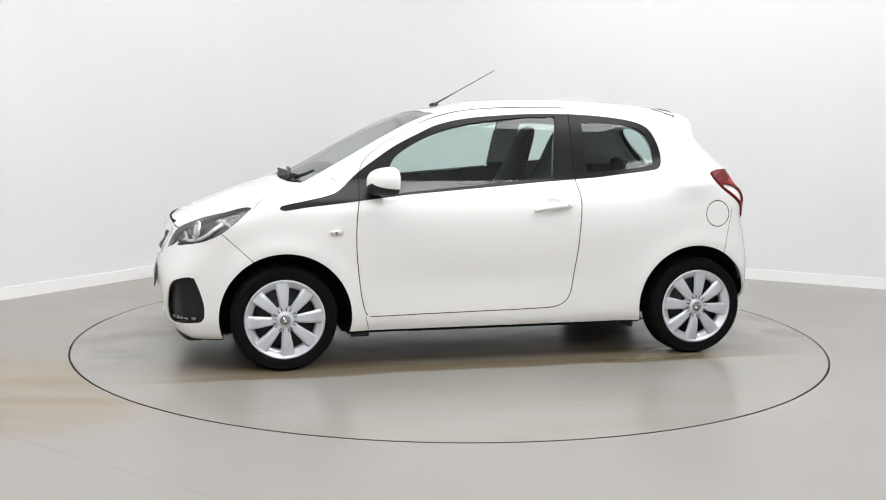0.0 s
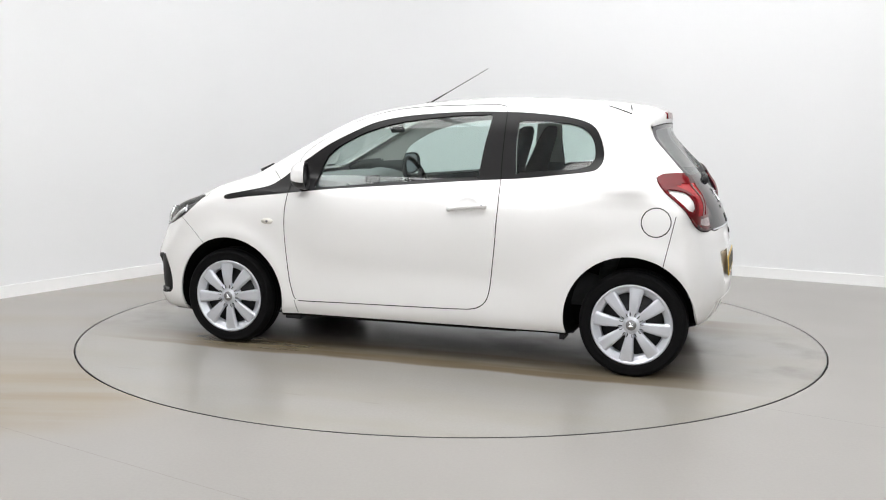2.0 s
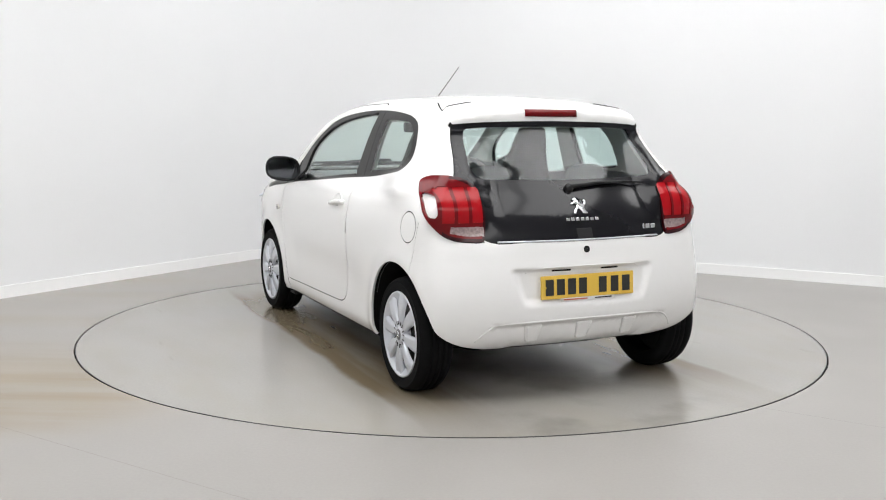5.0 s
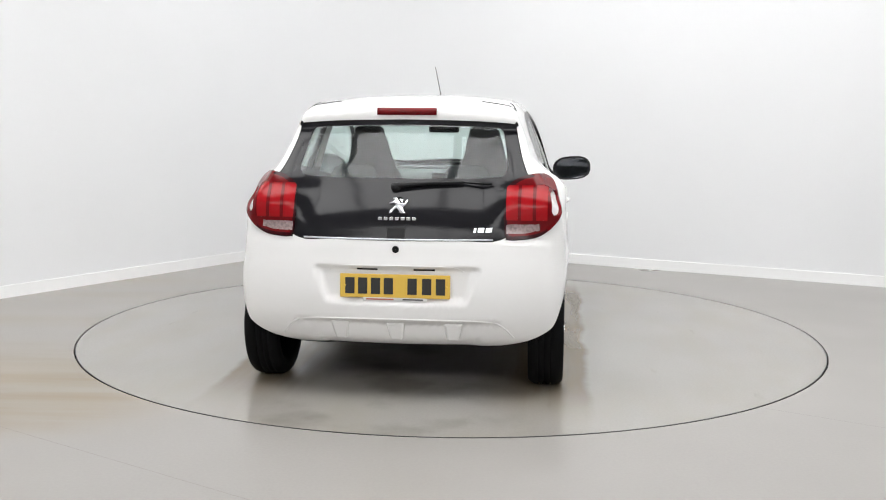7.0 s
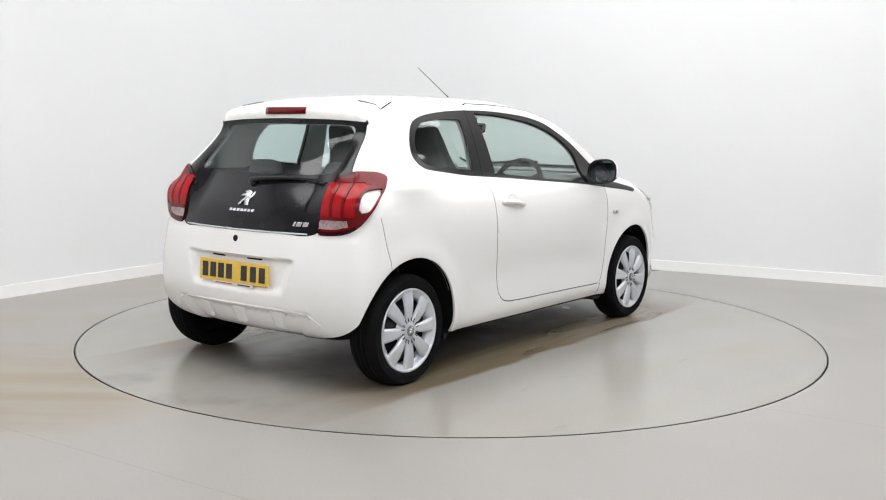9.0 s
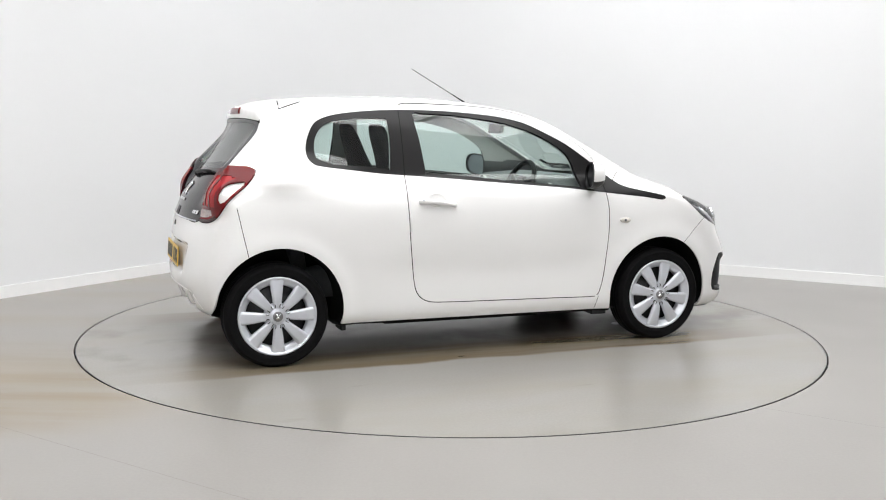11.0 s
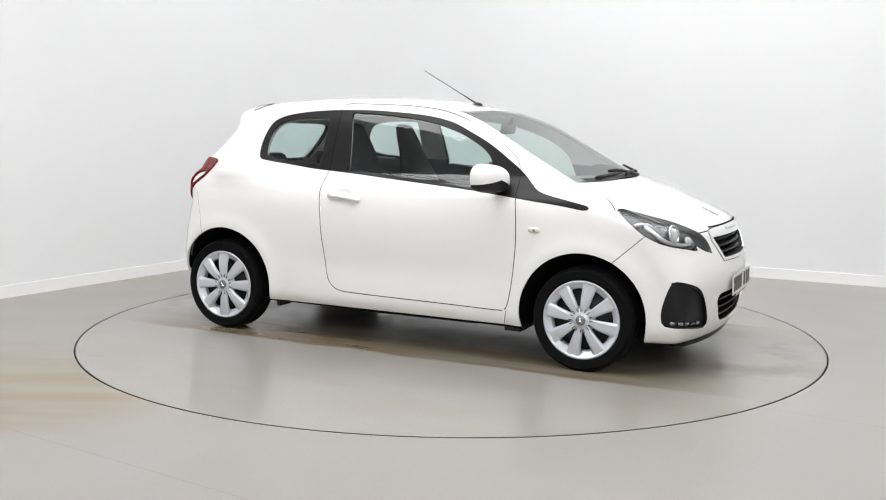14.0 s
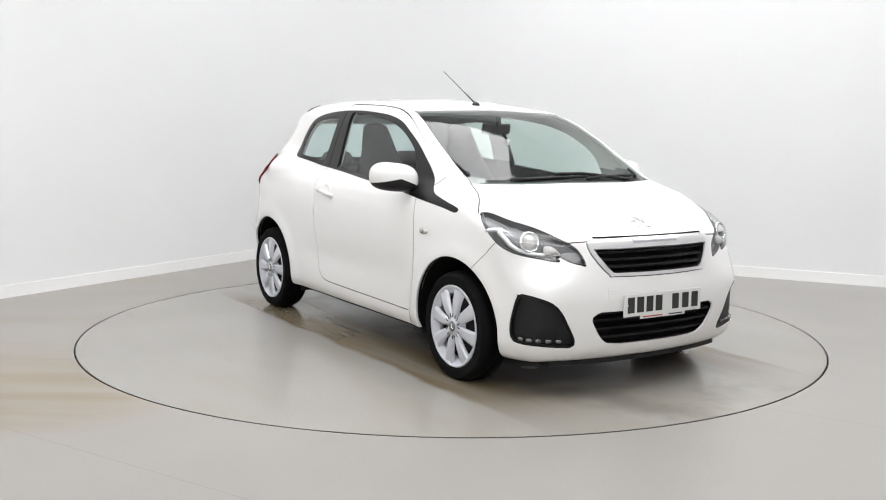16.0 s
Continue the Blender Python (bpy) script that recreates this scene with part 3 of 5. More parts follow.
def cut_body():
    """Cuts the half shell along every outline; returns vertices, normals and faces by panel."""
    V, F = shell_grid()
    skin = Skin(V, F)
    side = lambda C: C[:, 1] > .3
    fn = dict(door=outline(DOOR, SIDE), trim=outline(TRIM, SIDE), door_pane=outline(DOOR_PANE, SIDE), rear_side_pane=outline(REAR_SIDE_PANE, SIDE),
              headlamp=outline(HEADLAMP, FRONT_DIAGONAL, 4), fog=outline(FOG, FRONT_DIAGONAL), tail=outline(TAIL, REAR_DIAGONAL), insert=outline(TAIL_INSERT, REAR_DIAGONAL),
              clear=outline(TAIL_CLEAR, REAR_DIAGONAL), grille=outline(GRILLE, ACROSS, 4), grille_hole=outline(GRILLE_HOLE, ACROSS, 4), intake=outline(INTAKE, ACROSS, 4),
              windscreen=outline(WINDSCREEN, ACROSS, 4), hatch=outline(HATCH, ACROSS, 4), hatch_pane=outline(HATCH_PANE, ACROSS, 4), bonnet=outline(BONNET, PLAN, 3), fuel=outline(FUEL_FLAP, SIDE, 3))
    front_low = lambda C: (C[:, 0] > 1.5) & (C[:, 2] < .8)
    where = dict(door=side, trim=side, door_pane=side, rear_side_pane=side, headlamp=lambda C: (C[:, 0] > 1.2) & (C[:, 1] > .3) & (C[:, 2] > .5), fog=lambda C: front_low(C) & (C[:, 1] > .4) & (C[:, 2] < .6),
                 tail=lambda C: (C[:, 0] < -1.1) & (C[:, 1] > .3), insert=lambda C: (C[:, 0] < -1.1) & (C[:, 1] > .5), clear=lambda C: (C[:, 0] < -1.1) & (C[:, 1] > .3),
                 grille=front_low, grille_hole=front_low, intake=front_low, windscreen=lambda C: (C[:, 0] > .2) & (C[:, 0] < 1.3) & (C[:, 2] > .9),
                 hatch=lambda C: C[:, 0] < -1.1, hatch_pane=lambda C: C[:, 0] < -1.1, bonnet=lambda C: (C[:, 0] > .84) & (C[:, 2] > np.where(C[:, 0] < 1.42, .858, .74)), fuel=lambda C: (C[:, 1] > .5) & (C[:, 0] < -1))
    # straight seams: wing to bumper, quarter to bumper, sill, skirt under the front
    def edge(p, q):
        (ax, az), (bx, bz) = p, q
        l = math.hypot(bx - ax, bz - az)
        return lambda V, off=0.0: ((V[:, 0] - ax) * (bz - az) - (V[:, 2] - az) * (bx - ax)) / l - off
    lines = dict(wing_seam=(edge((1.342, .60), (1.475, .722)), lambda C: (C[:, 0] > 1.2) & (C[:, 2] > .5) & (C[:, 2] < .74) & (C[:, 1] > .6)),
                 quarter_seam=(edge((-1.33, .60), (-1.372, .80)), lambda C: (C[:, 0] < -1.2) & (C[:, 2] > .5) & (C[:, 2] < .84) & (C[:, 1] > .6)))
    nose = lambda V, off=0.0: V[:, 2] - .770 + .05 * V[:, 1] - off
    for cx, cz, r in ARCHES:
        skin.cut(lambda V: np.hypot(V[:, 0] - cx, V[:, 2] - cz) - r, lambda C: C[:, 1] > .35)
    skin.cut(lambda V: V[:, 1] - .50, lambda C: C[:, 2] < .40)
    floor_line = lambda V: V[:, 2] - .204 + .030 * ramp(V[:, 0], 1.25, 1.5) - .034 * ramp(-V[:, 0], 1.3, 1.5)
    skin.cut(floor_line, lambda C: C[:, 2] < .3)
    seams = ("door", "bonnet", "fuel", "hatch")
    for k in fn:
        wide = GAP * (1.2 if k == "bonnet" else 1)
        for off in ((-wide, wide) if k in seams else (0.0,)):
            skin.cut(lambda V: fn[k](V, off), where[k])
    skin.cut(lambda V: fn["headlamp"](V, .004), where["headlamp"])
    skin.cut(lambda V: fn["fog"](V, -.010), where["fog"])
    skin.cut(lambda V: fn["grille"](V, .004), where["grille"])
    skin.cut(lambda V: fn["tail"](V, .003), where["tail"])
    lamp = lambda C: (C[:, 0] < -1.2) & (C[:, 1] > .4) & (C[:, 2] > .75) & (C[:, 2] < 1.06)
    skin.cut(lambda V: fn["tail"](V, -.014), lamp)
    for m, h in LAMP_BARS:
        for q in (m - h, m + h):
            skin.cut(lambda V: V[:, 1] - q, lamp)
    for q in (.842, 1.0):
        skin.cut(lambda V: V[:, 2] - q, lamp)
    for off in (-GAP, GAP):
        skin.cut(lambda V: nose(V, off), lambda C: (C[:, 0] > 1.5) & (C[:, 1] < .62) & (C[:, 2] > .7))
        for f, w in lines.values():
            skin.cut(lambda V: f(V, off * .7), w)
    C = skin.centres()
    val = {k: np.where(where[k](C), fn[k](C), 9) for k in fn}
    N = shell_normals(skin.V)
    under = floor_line(C) < 0
    kinds = []
    nv, slim = nose(C), fine(C)
    for i, c in enumerate(C):
        if c[1] > .5 and any(math.hypot(c[0] - cx, c[2] - cz) < r for cx, cz, r in ARCHES):
            k = None
        elif under[i]:
            k = "underbody"
        elif val["insert"][i] < 0:
            k = "lamp_insert"
        elif val["clear"][i] < 0:
            k = "lamp_clear"
        elif val["tail"][i] < 0 and any(abs(c[1] - m) < h for m, h in LAMP_BARS) and c[0] < -1.38 and .842 < c[2] < 1.0:
            k = "lamp_bar"
        elif val["tail"][i] < 0:
            k = "lamp_edge" if val["tail"][i] > -.014 and c[0] + c[1] < -.77 else "lamp_red"
        elif val["headlamp"][i] < 0:
            k = "lens"
        elif val["headlamp"][i] < .004 or val["tail"][i] < .003:
            k = "headlamp_gap" if c[0] > 0 else "tail_lamp_gap"
        elif val["fog"][i] < 0:
            k = "fog" if val["fog"][i] < -.010 else "fog_rim"
        elif val["grille_hole"][i] < 0 or val["intake"][i] < 0:
            k = None
        elif val["grille"][i] < .004:
            k = "grille_frame" if val["grille"][i] < 0 else "grille_gap"
        elif val["windscreen"][i] < 0:
            k = "windscreen"
        elif val["rear_side_pane"][i] < 0:
            k = "rear_side_pane"
        elif val["door_pane"][i] < 0:
            k = "door_pane"
        elif abs(val["door"][i]) < GAP * slim[i] or abs(val["fuel"][i]) < GAP * .8:
            k = "door_gap" if abs(val["door"][i]) < GAP * slim[i] else "fuel_gap"
        elif val["trim"][i] < 0:
            k = "door_trim" if val["door"][i] < 0 else "side_trim" if c[0] < 0 else "wing_trim"
        elif val["door"][i] < 0:
            k = "door"
        elif val["fuel"][i] < 0:
            k = "fuel_flap"
        elif val["hatch_pane"][i] < 0:
            k = "hatch_pane"
        elif abs(val["hatch"][i]) < GAP:
            k = "hatch_gap"
        elif val["hatch"][i] < 0:
            k = "hatch"
        elif where["bonnet"](C[i:i + 1])[0] and abs(val["bonnet"][i]) < GAP * 1.2 and nv[i] > -GAP:
            k = "bonnet_gap"
        elif where["bonnet"](C[i:i + 1])[0] and val["bonnet"][i] < 0 and nv[i] > -GAP:
            k = "nose_gap" if nv[i] < GAP and c[0] > 1.5 and c[1] > .40 else "bonnet"
        elif any(w(C[i:i + 1])[0] and abs(f(C[i:i + 1])[0]) < GAP * .7 for f, w in lines.values()):
            k = "wing_gap" if c[0] > 0 else "quarter_gap"
        elif c[0] > 1.2 and lines["wing_seam"][0](C[i:i + 1])[0] > 0 and c[2] < .80:
            k = "front_bumper"
        elif c[0] < -1.2 and c[2] < .80 and lines["quarter_seam"][0](C[i:i + 1])[0] < 0:
            k = "rear_bumper"
        elif c[0] > .78 and c[2] < .96 and c[1] > .4:
            k = "wing"
        else:
            k = "body"
        kinds.append(k)
    groups = {}
    for f, k in zip(skin.F, kinds):
        if k:
            groups.setdefault(k, []).append(f)
    return skin.V, N, groups


def panel(name, V, N, faces, mat, parent, label="", sink=0.0, rim=.012, side=0, flip=False):
    """One panel of the skin. side: 0 both halves, 1 left, -1 right. Its open edges turn inwards by rim."""
    used = sorted({i for f in faces for i in f})
    at = {i: j for j, i in enumerate(used)}
    P0, N0 = V[used] - N[used] * sink, N[used]
    F0 = [tuple(at[i] for i in f) for f in faces]
    verts, normals, polys = [], [], []
    for s in ((1, -1) if side == 0 else (side,)):
        base = len(verts)
        m = np.array([1, s, 1])
        verts += list(P0 * m)
        normals += list(N0 * m)
        polys += [tuple(base + i for i in (f if s == 1 else f[::-1])) for f in F0]
    if flip:
        polys = [p[::-1] for p in polys]
        normals = [-n for n in normals]
    if side == 0:
        # weld the middle
        mid = {}
        for i, v in enumerate(verts):
            if abs(v[1]) < 1e-6:
                key = (round(v[0], 5), round(v[2], 5))
                mid.setdefault(key, i)
        swap = {i: mid[(round(v[0], 5), round(v[2], 5))] for i, v in enumerate(verts) if abs(v[1]) < 1e-6}
        polys = [tuple(swap.get(i, i) for i in p) for p in polys]
        polys = [p for p in polys if len(set(p)) > 2]
        polys = [tuple(dict.fromkeys(p)) for p in polys]
    loops = [normals[i] for p in polys for i in p]
    if rim:
        count = {}
        for p in polys:
            for a, b in zip(p, p[1:] + p[:1]):
                count[(a, b)] = 1
        inner = {}

        def inside(i):
            if i not in inner:
                inner[i] = len(verts)
                verts.append(verts[i] - np.array(normals[i]) * rim)
                normals.append(normals[i])
            return inner[i]

        for a, b in [e for e in count if (e[1], e[0]) not in count]:
            q = (b, a, inside(a), inside(b))
            polys.append(q)
            n = np.cross(np.array(verts[q[1]]) - verts[q[0]], np.array(verts[q[2]]) - verts[q[1]])
            n = n / max(np.linalg.norm(n), 1e-12)
            loops += [n] * 4
    me = bpy.data.meshes.new(name)
    me.from_pydata([tuple(v) for v in verts], [], polys)
    me.materials.append(mat)
    me.polygons.foreach_set("use_smooth", [True] * len(me.polygons))
    me.update()
    if len(me.loops) == len(loops):
        me.normals_split_custom_set([tuple(n) for n in loops])
    ob = new(name, me)
    ob.parent = parent
    return tagged(ob, label)


car = tagged(new("car"), "small white three-door hatchback with black window trim, parked on the turntable", "car")
SKIN_V, SKIN_N, PANELS = cut_body()


def body_panels():
    V, N, G = SKIN_V, SKIN_N, PANELS
    panel("body", V, N, G["body"], PAINT, car, "glossy white painted body shell")
    panel("bonnet", V, N, G["bonnet"], PAINT, car, "glossy white bonnet")
    panel("front_bumper", V, N, G["front_bumper"], PAINT, car, "white front bumper")
    panel("rear_bumper", V, N, G["rear_bumper"], PAINT, car, "white rear bumper")
    panel("underbody", V, N, G["underbody"], UNDER, car, "black underbody", rim=0)
    panel("grille_gap", V, N, G["grille_gap"], SEAM, car, "thin dark gap round the grille", sink=.0018, rim=0)
    panel("hatch_gap", V, N, G["hatch_gap"], SEAM, car, "thin dark gap round the hatch", sink=.0018, rim=0)
    panel("windscreen", V, N, G["windscreen"], SCREEN, car, "clear windscreen", sink=.004, rim=0).visible_shadow = False
    hatch = panel("hatch", V, N, G["hatch"], BLACK_GLASS, car, "glossy black glass tailgate")
    panel("rear_pane", V, N, G["hatch_pane"], REAR_PANE, hatch, "tinted rear window", sink=.0005, rim=0).visible_shadow = False
    panel("grille_frame", V, N, G["grille_frame"], BRIGHT_TRIM, car, "chrome grille surround", sink=-.004, rim=.03)
    for s in (1, -1):
        for k in ("door_gap", "bonnet_gap", "nose_gap", "wing_gap", "quarter_gap", "headlamp_gap", "tail_lamp_gap", "fuel_gap"):
            white = k == "fuel_gap" and s == -1
            panel("quarter_fill" if white else k, V, N, G[k], PAINT if white else SEAM, car, side=s, sink=0 if white else .0018, rim=0)
        panel("wing", V, N, G["wing"], PAINT, car, "white front wing", side=s)
        door = panel("door", V, N, G["door"], PAINT, car, "white door", side=s)
        panel("window_frame", V, N, G["door_trim"], BLACK_TRIM, door, "black door window frame", sink=.002, side=s, rim=.02)
        panel("pane", V, N, G["door_pane"], PANE, door, "green tinted door window", sink=.010, side=s, rim=0).visible_shadow = False
        panel("window_trim", V, N, G["side_trim"], BLACK_TRIM, car, "black side window surround", sink=.001, side=s)
        panel("wing_trim", V, N, G["wing_trim"], BLACK_TRIM, car, "black wedge-shaped trim on the wing", sink=-.001, side=s)
        panel("rear_side_window", V, N, G["rear_side_pane"], PANE, car, "tinted rear side window", sink=.002, side=s, rim=0).visible_shadow = False
        panel("fuel_flap" if s == 1 else "quarter_panel", V, N, G["fuel_flap"], PAINT, car, "round white fuel flap" if s == 1 else "", side=s, rim=.004 if s == 1 else 0)
        lamp = panel("tail_lamp", V, N, G["lamp_red"], RED, car, "red tail lamp", sink=-.012, side=s, rim=.03)
        panel("lamp_rim", V, N, G["lamp_edge"], RED_DARK, lamp, "dark red lamp edge", sink=-.010, side=s, rim=.02)
        panel("light_bar", V, N, G["lamp_bar"], RED_BRIGHT, lamp, "bright red upright light bars", sink=-.009, side=s, rim=0)
        panel("insert", V, N, G["lamp_insert"], PAINT, lamp, "white painted insert", sink=.002, side=s)
        panel("reversing_lamp", V, N, G["lamp_clear"], REVERSING, lamp, "clear ribbed reversing lamp", sink=-.010, side=s)
        head = panel("headlamp", V, N, G["lens"], LENS, car, "clear headlamp lens", sink=-.003, side=s, rim=0)
        head.visible_shadow = False
        panel("housing", V, N, G["lens"], HOUSING, head, "dark grey headlamp housing", sink=.03, side=s, rim=-.03)


body_panels()


# ---- points on the skin ----
def skin_point(o, d):
    p = cast(np.array([o], float), np.array([d], float), 0.0, 1.6)[0]
    n = shell_normals(np.array([p]))[0]
    return Vector(p), Vector(n)


def front_point(y, z):
    return skin_point((1.0, y, z), (1, 0, 0))


def rear_point(y, z):
    return skin_point((-.9, y, z), (-1, 0, 0))


def side_point(x, z, s):
    return skin_point((x, 0, z), (0, s, 0))


def facing(p, n, lift=0.0, up=(0, 0, 1)):
    """A frame on the skin: local z outwards, local y upwards."""
    n = n.normalized()
    x = Vector(up).cross(n).normalized()
    y = n.cross(x)
    m = Matrix((x, y, n)).transposed().to_4x4()
    return Matrix.Translation(p + n * lift) @ m


def curved_patch(outline_points, at, depth, n_seg=4):
    """A thick slab with a rounded outline (local x, y), laid at a frame; returns vertices and faces."""
    line = smoothed(outline_points, n_seg)
    k = len(line)
    verts = [at @ Vector((x, y, 0)) for x, y in line] + [at @ Vector((x * .96, y * .96, depth)) for x, y in line]
    faces = [tuple(range(k, 2 * k)), tuple(range(k - 1, -1, -1))] + [(i, (i + 1) % k, k + (i + 1) % k, k + i) for i in range(k)]
    return verts, faces


# ---- wheels ----
def wheel():
    w = new("wheel")
    R = .281
    rows = [(.205, -.075), (.215, -.082), (.235, -.0865), (.260, -.084), (.270, -.074), (.277, -.058)]
    for i, x in enumerate((-.042, -.015, .015, .042)):
        rows += [(R, x - .011), (R, x + .006), (R - .008, x + .0075), (R - .008, x + .0125)] if i < 3 else [(R, x - .011)]
    rows += [(.277, .058), (.270, .074), (.261, .083), (.259, .0855), (.255, .0855), (.253, .084), (.235, .0875), (.220, .085), (.212, .079), (.205, .072)]
    rows += [(.200, .05), (.198, 0), (.200, -.05)]
    v, f = lathe(rows, 72, closed=True)
    ready("tyre", v, [q[::-1] for q in f], RUBBER, w, "black rubber tyre with grooved tread")
    v, f = lathe([(.2115, .074), (.2115, .081), (.208, .0845), (.203, .0845), (.199, .081), (.190, .073), (.180, .067), (.171, .061), (.166, .054), (.164, .035)], 72)
    rim = ready("rim", v, [q[::-1] for q in f], SILVER, w, "silver rim of the wheel cover")
    v, f = lathe([(.205, .02), (.12, .028), (.11, .045), (.05, .05), (.002, .05)], 48)
    back = ready("steel_wheel", v, [q[::-1] for q in f], DARK_STEEL, w, "dark steel wheel behind the cover")
    for i in range(4):
        a = math.radians(45 + 90 * i)
        v, f = lathe([(.014, .03), (.014, .056), (.009, .060), (.001, .060)], 10, at=(.082 * math.cos(a), 0, .082 * math.sin(a)))
        ready("wheel_nut", v, [q[::-1] for q in f], DARK_STEEL, w)
    # one tapering, creased spoke, then its copies
    verts, faces = [], []
    rs = np.linspace(.024, .201, 14)
    for r in rs:
        t = (r - .024) / .177
        half = .0150 + .0250 * t ** .9 + (.004 * max(0, (t - .8) / .2) ** 2)
        crown = .078 + .010 * math.sin(math.pi * min(t * 1.05, 1)) + .002 * t
        for u, drop in ((-1, .020), (-.93, .006), (-.45, .0), (.05, .005), (.50, .001), (.93, .004), (1, .020)):
            verts.append((u * half, crown - drop, r))
    for i in range(len(rs) - 1):
        for j in range(6):
            a = i * 7 + j
            faces.append((a, a + 7, a + 8, a + 1))
    spoke = ready("spoke", verts, faces, SILVER, w, "silver tapering spoke")
    for i in range(1, 8):
        o = new("spoke", spoke.data)
        o.parent = w
        o.matrix_basis = pose(0, 0, 0, 0, 45 * i, 0)
    for i in range(8):
        v = []
        for s in (-1, 1):
            v += tube([(.0 + s * .006, .0835, .047), (s * .011, .0825, .055), (s * .011, .082, .066)], .0021, 6)[0]
        f0 = tube([(0, 0, 0), (0, 0, 1), (0, 0, 2)], 1, 6)[1]
        f = f0 + [tuple(k + 18 for k in q) for q in f0]
        if i == 0:
            slot = ready("slot", v, f, SEAM, w, "dark slot round the hub")
            slot.matrix_basis = pose(0, .0015, 0, 0, 22.5, 0)
        else:
            o = new("slot", slot.data)
            o.parent = w
            o.matrix_basis = pose(0, .0015, 0, 0, 22.5 + 45 * i, 0)
    v, f = lathe([(.072, .050), (.060, .070), (.044, .080), (.030, .084), (.026, .087), (.001, .0885)], 40)
    hub = ready("hub_cap", v, [q[::-1] for q in f], SILVER, w, "silver hub cap with a raised emblem")
    v, f = lathe([(.0275, .0865), (.026, .0893), (.001, .0903)], 32)
    ready("badge", v, [q[::-1] for q in f], BADGE_GREY, hub, "grey round badge")
    v, f = curved_patch([(-.012, -.014), (-.003, -.004), (.003, -.015), (.012, -.014), (.006, 0), (.012, .008), (.006, .015), (-.006, .013), (-.014, .006), (-.004, .002)], Matrix.Translation((0, .0885, 0)) @ pose(0, 0, 0, -90, 0, 0), .003)
    ready("emblem", v, f, CHROME, hub, "plain bright emblem shape")
    return w


def wheels():
    """Four wheels under the car, the covers outwards."""
    first = None
    for x, s, spin in ((1.175, 1, 4), (1.175, -1, -12), (-1.175, 1, -7), (-1.175, -1, 1)):
        m = pose(x, .704 * s, .2745 + .0035 * x + .0037 * s, 0, spin, 0 if s == 1 else 180)
        if first is None:
            first = wheel()
            first.parent = car
            first.matrix_basis = m
        else:
            made = {}
            for o in (first, *first.children_recursive):
                made[o] = o.copy()
                scene.collection.objects.link(made[o])
                made[o].parent = made.get(o.parent, o.parent)
            made[first].matrix_basis = m


def arch_liners():
    for cx, cz, r in ARCHES:
        for s in (1, -1):
            verts, faces = [], []
            n = 28
            for i in range(n + 1):
                a = math.radians(-34 + 248 * i / n)
                px, pz = cx + (r + .007) * math.cos(a), cz + (r + .007) * math.sin(a)
                p, _ = side_point(px, max(pz, .24), s)
                edge = abs(p.y) - .013
                for y, k in ((edge, 1.0), (edge - .05, 1.0), (.52, .985), (.50, .97), (.50, .3)):
                    verts.append((cx + (px - cx) * k, s * y, max(cz + (pz - cz) * k, .25 if px < -1.2 else .205)))
            for i in range(n):
                for j in range(4):
                    a = i * 5 + j
                    faces.append((a, a + 1, a + 6, a + 5) if s == 1 else (a, a + 5, a + 6, a + 1))
            ready("arch_liner", verts, faces, UNDER, car, "black wheel arch liner")


# ---- front ----
def bowed_bar(y0, y1, z, h, d, sink, n=24, mat=None, name="slat", parent=None, label="", top=0.0, level=None):
    """A bar that follows the bumper's bow between two y, h high and d deep."""
    verts, faces = [], []
    for i in range(n + 1):
        y = y0 + (y1 - y0) * i / n
        p, nn = front_point(y, level or z)
        x = p.x - sink
        for dx, dz in ((0, -h * .3), (0, h * .3), (-.25 * d, h / 2), (-d, h / 2 + top), (-d, -h / 2), (-.25 * d, -h / 2)):
            verts.append((x + dx, y, z + dz))
    for i in range(n):
        for j in range(6):
            a, b = i * 6 + j, i * 6 + (j + 1) % 6
            faces.append((a, a + 6, b + 6, b))
    faces += [tuple(range(6)), tuple(n * 6 + j for j in range(5, -1, -1))]
    return ready(name, verts, faces, mat, parent, label, smooth=False)


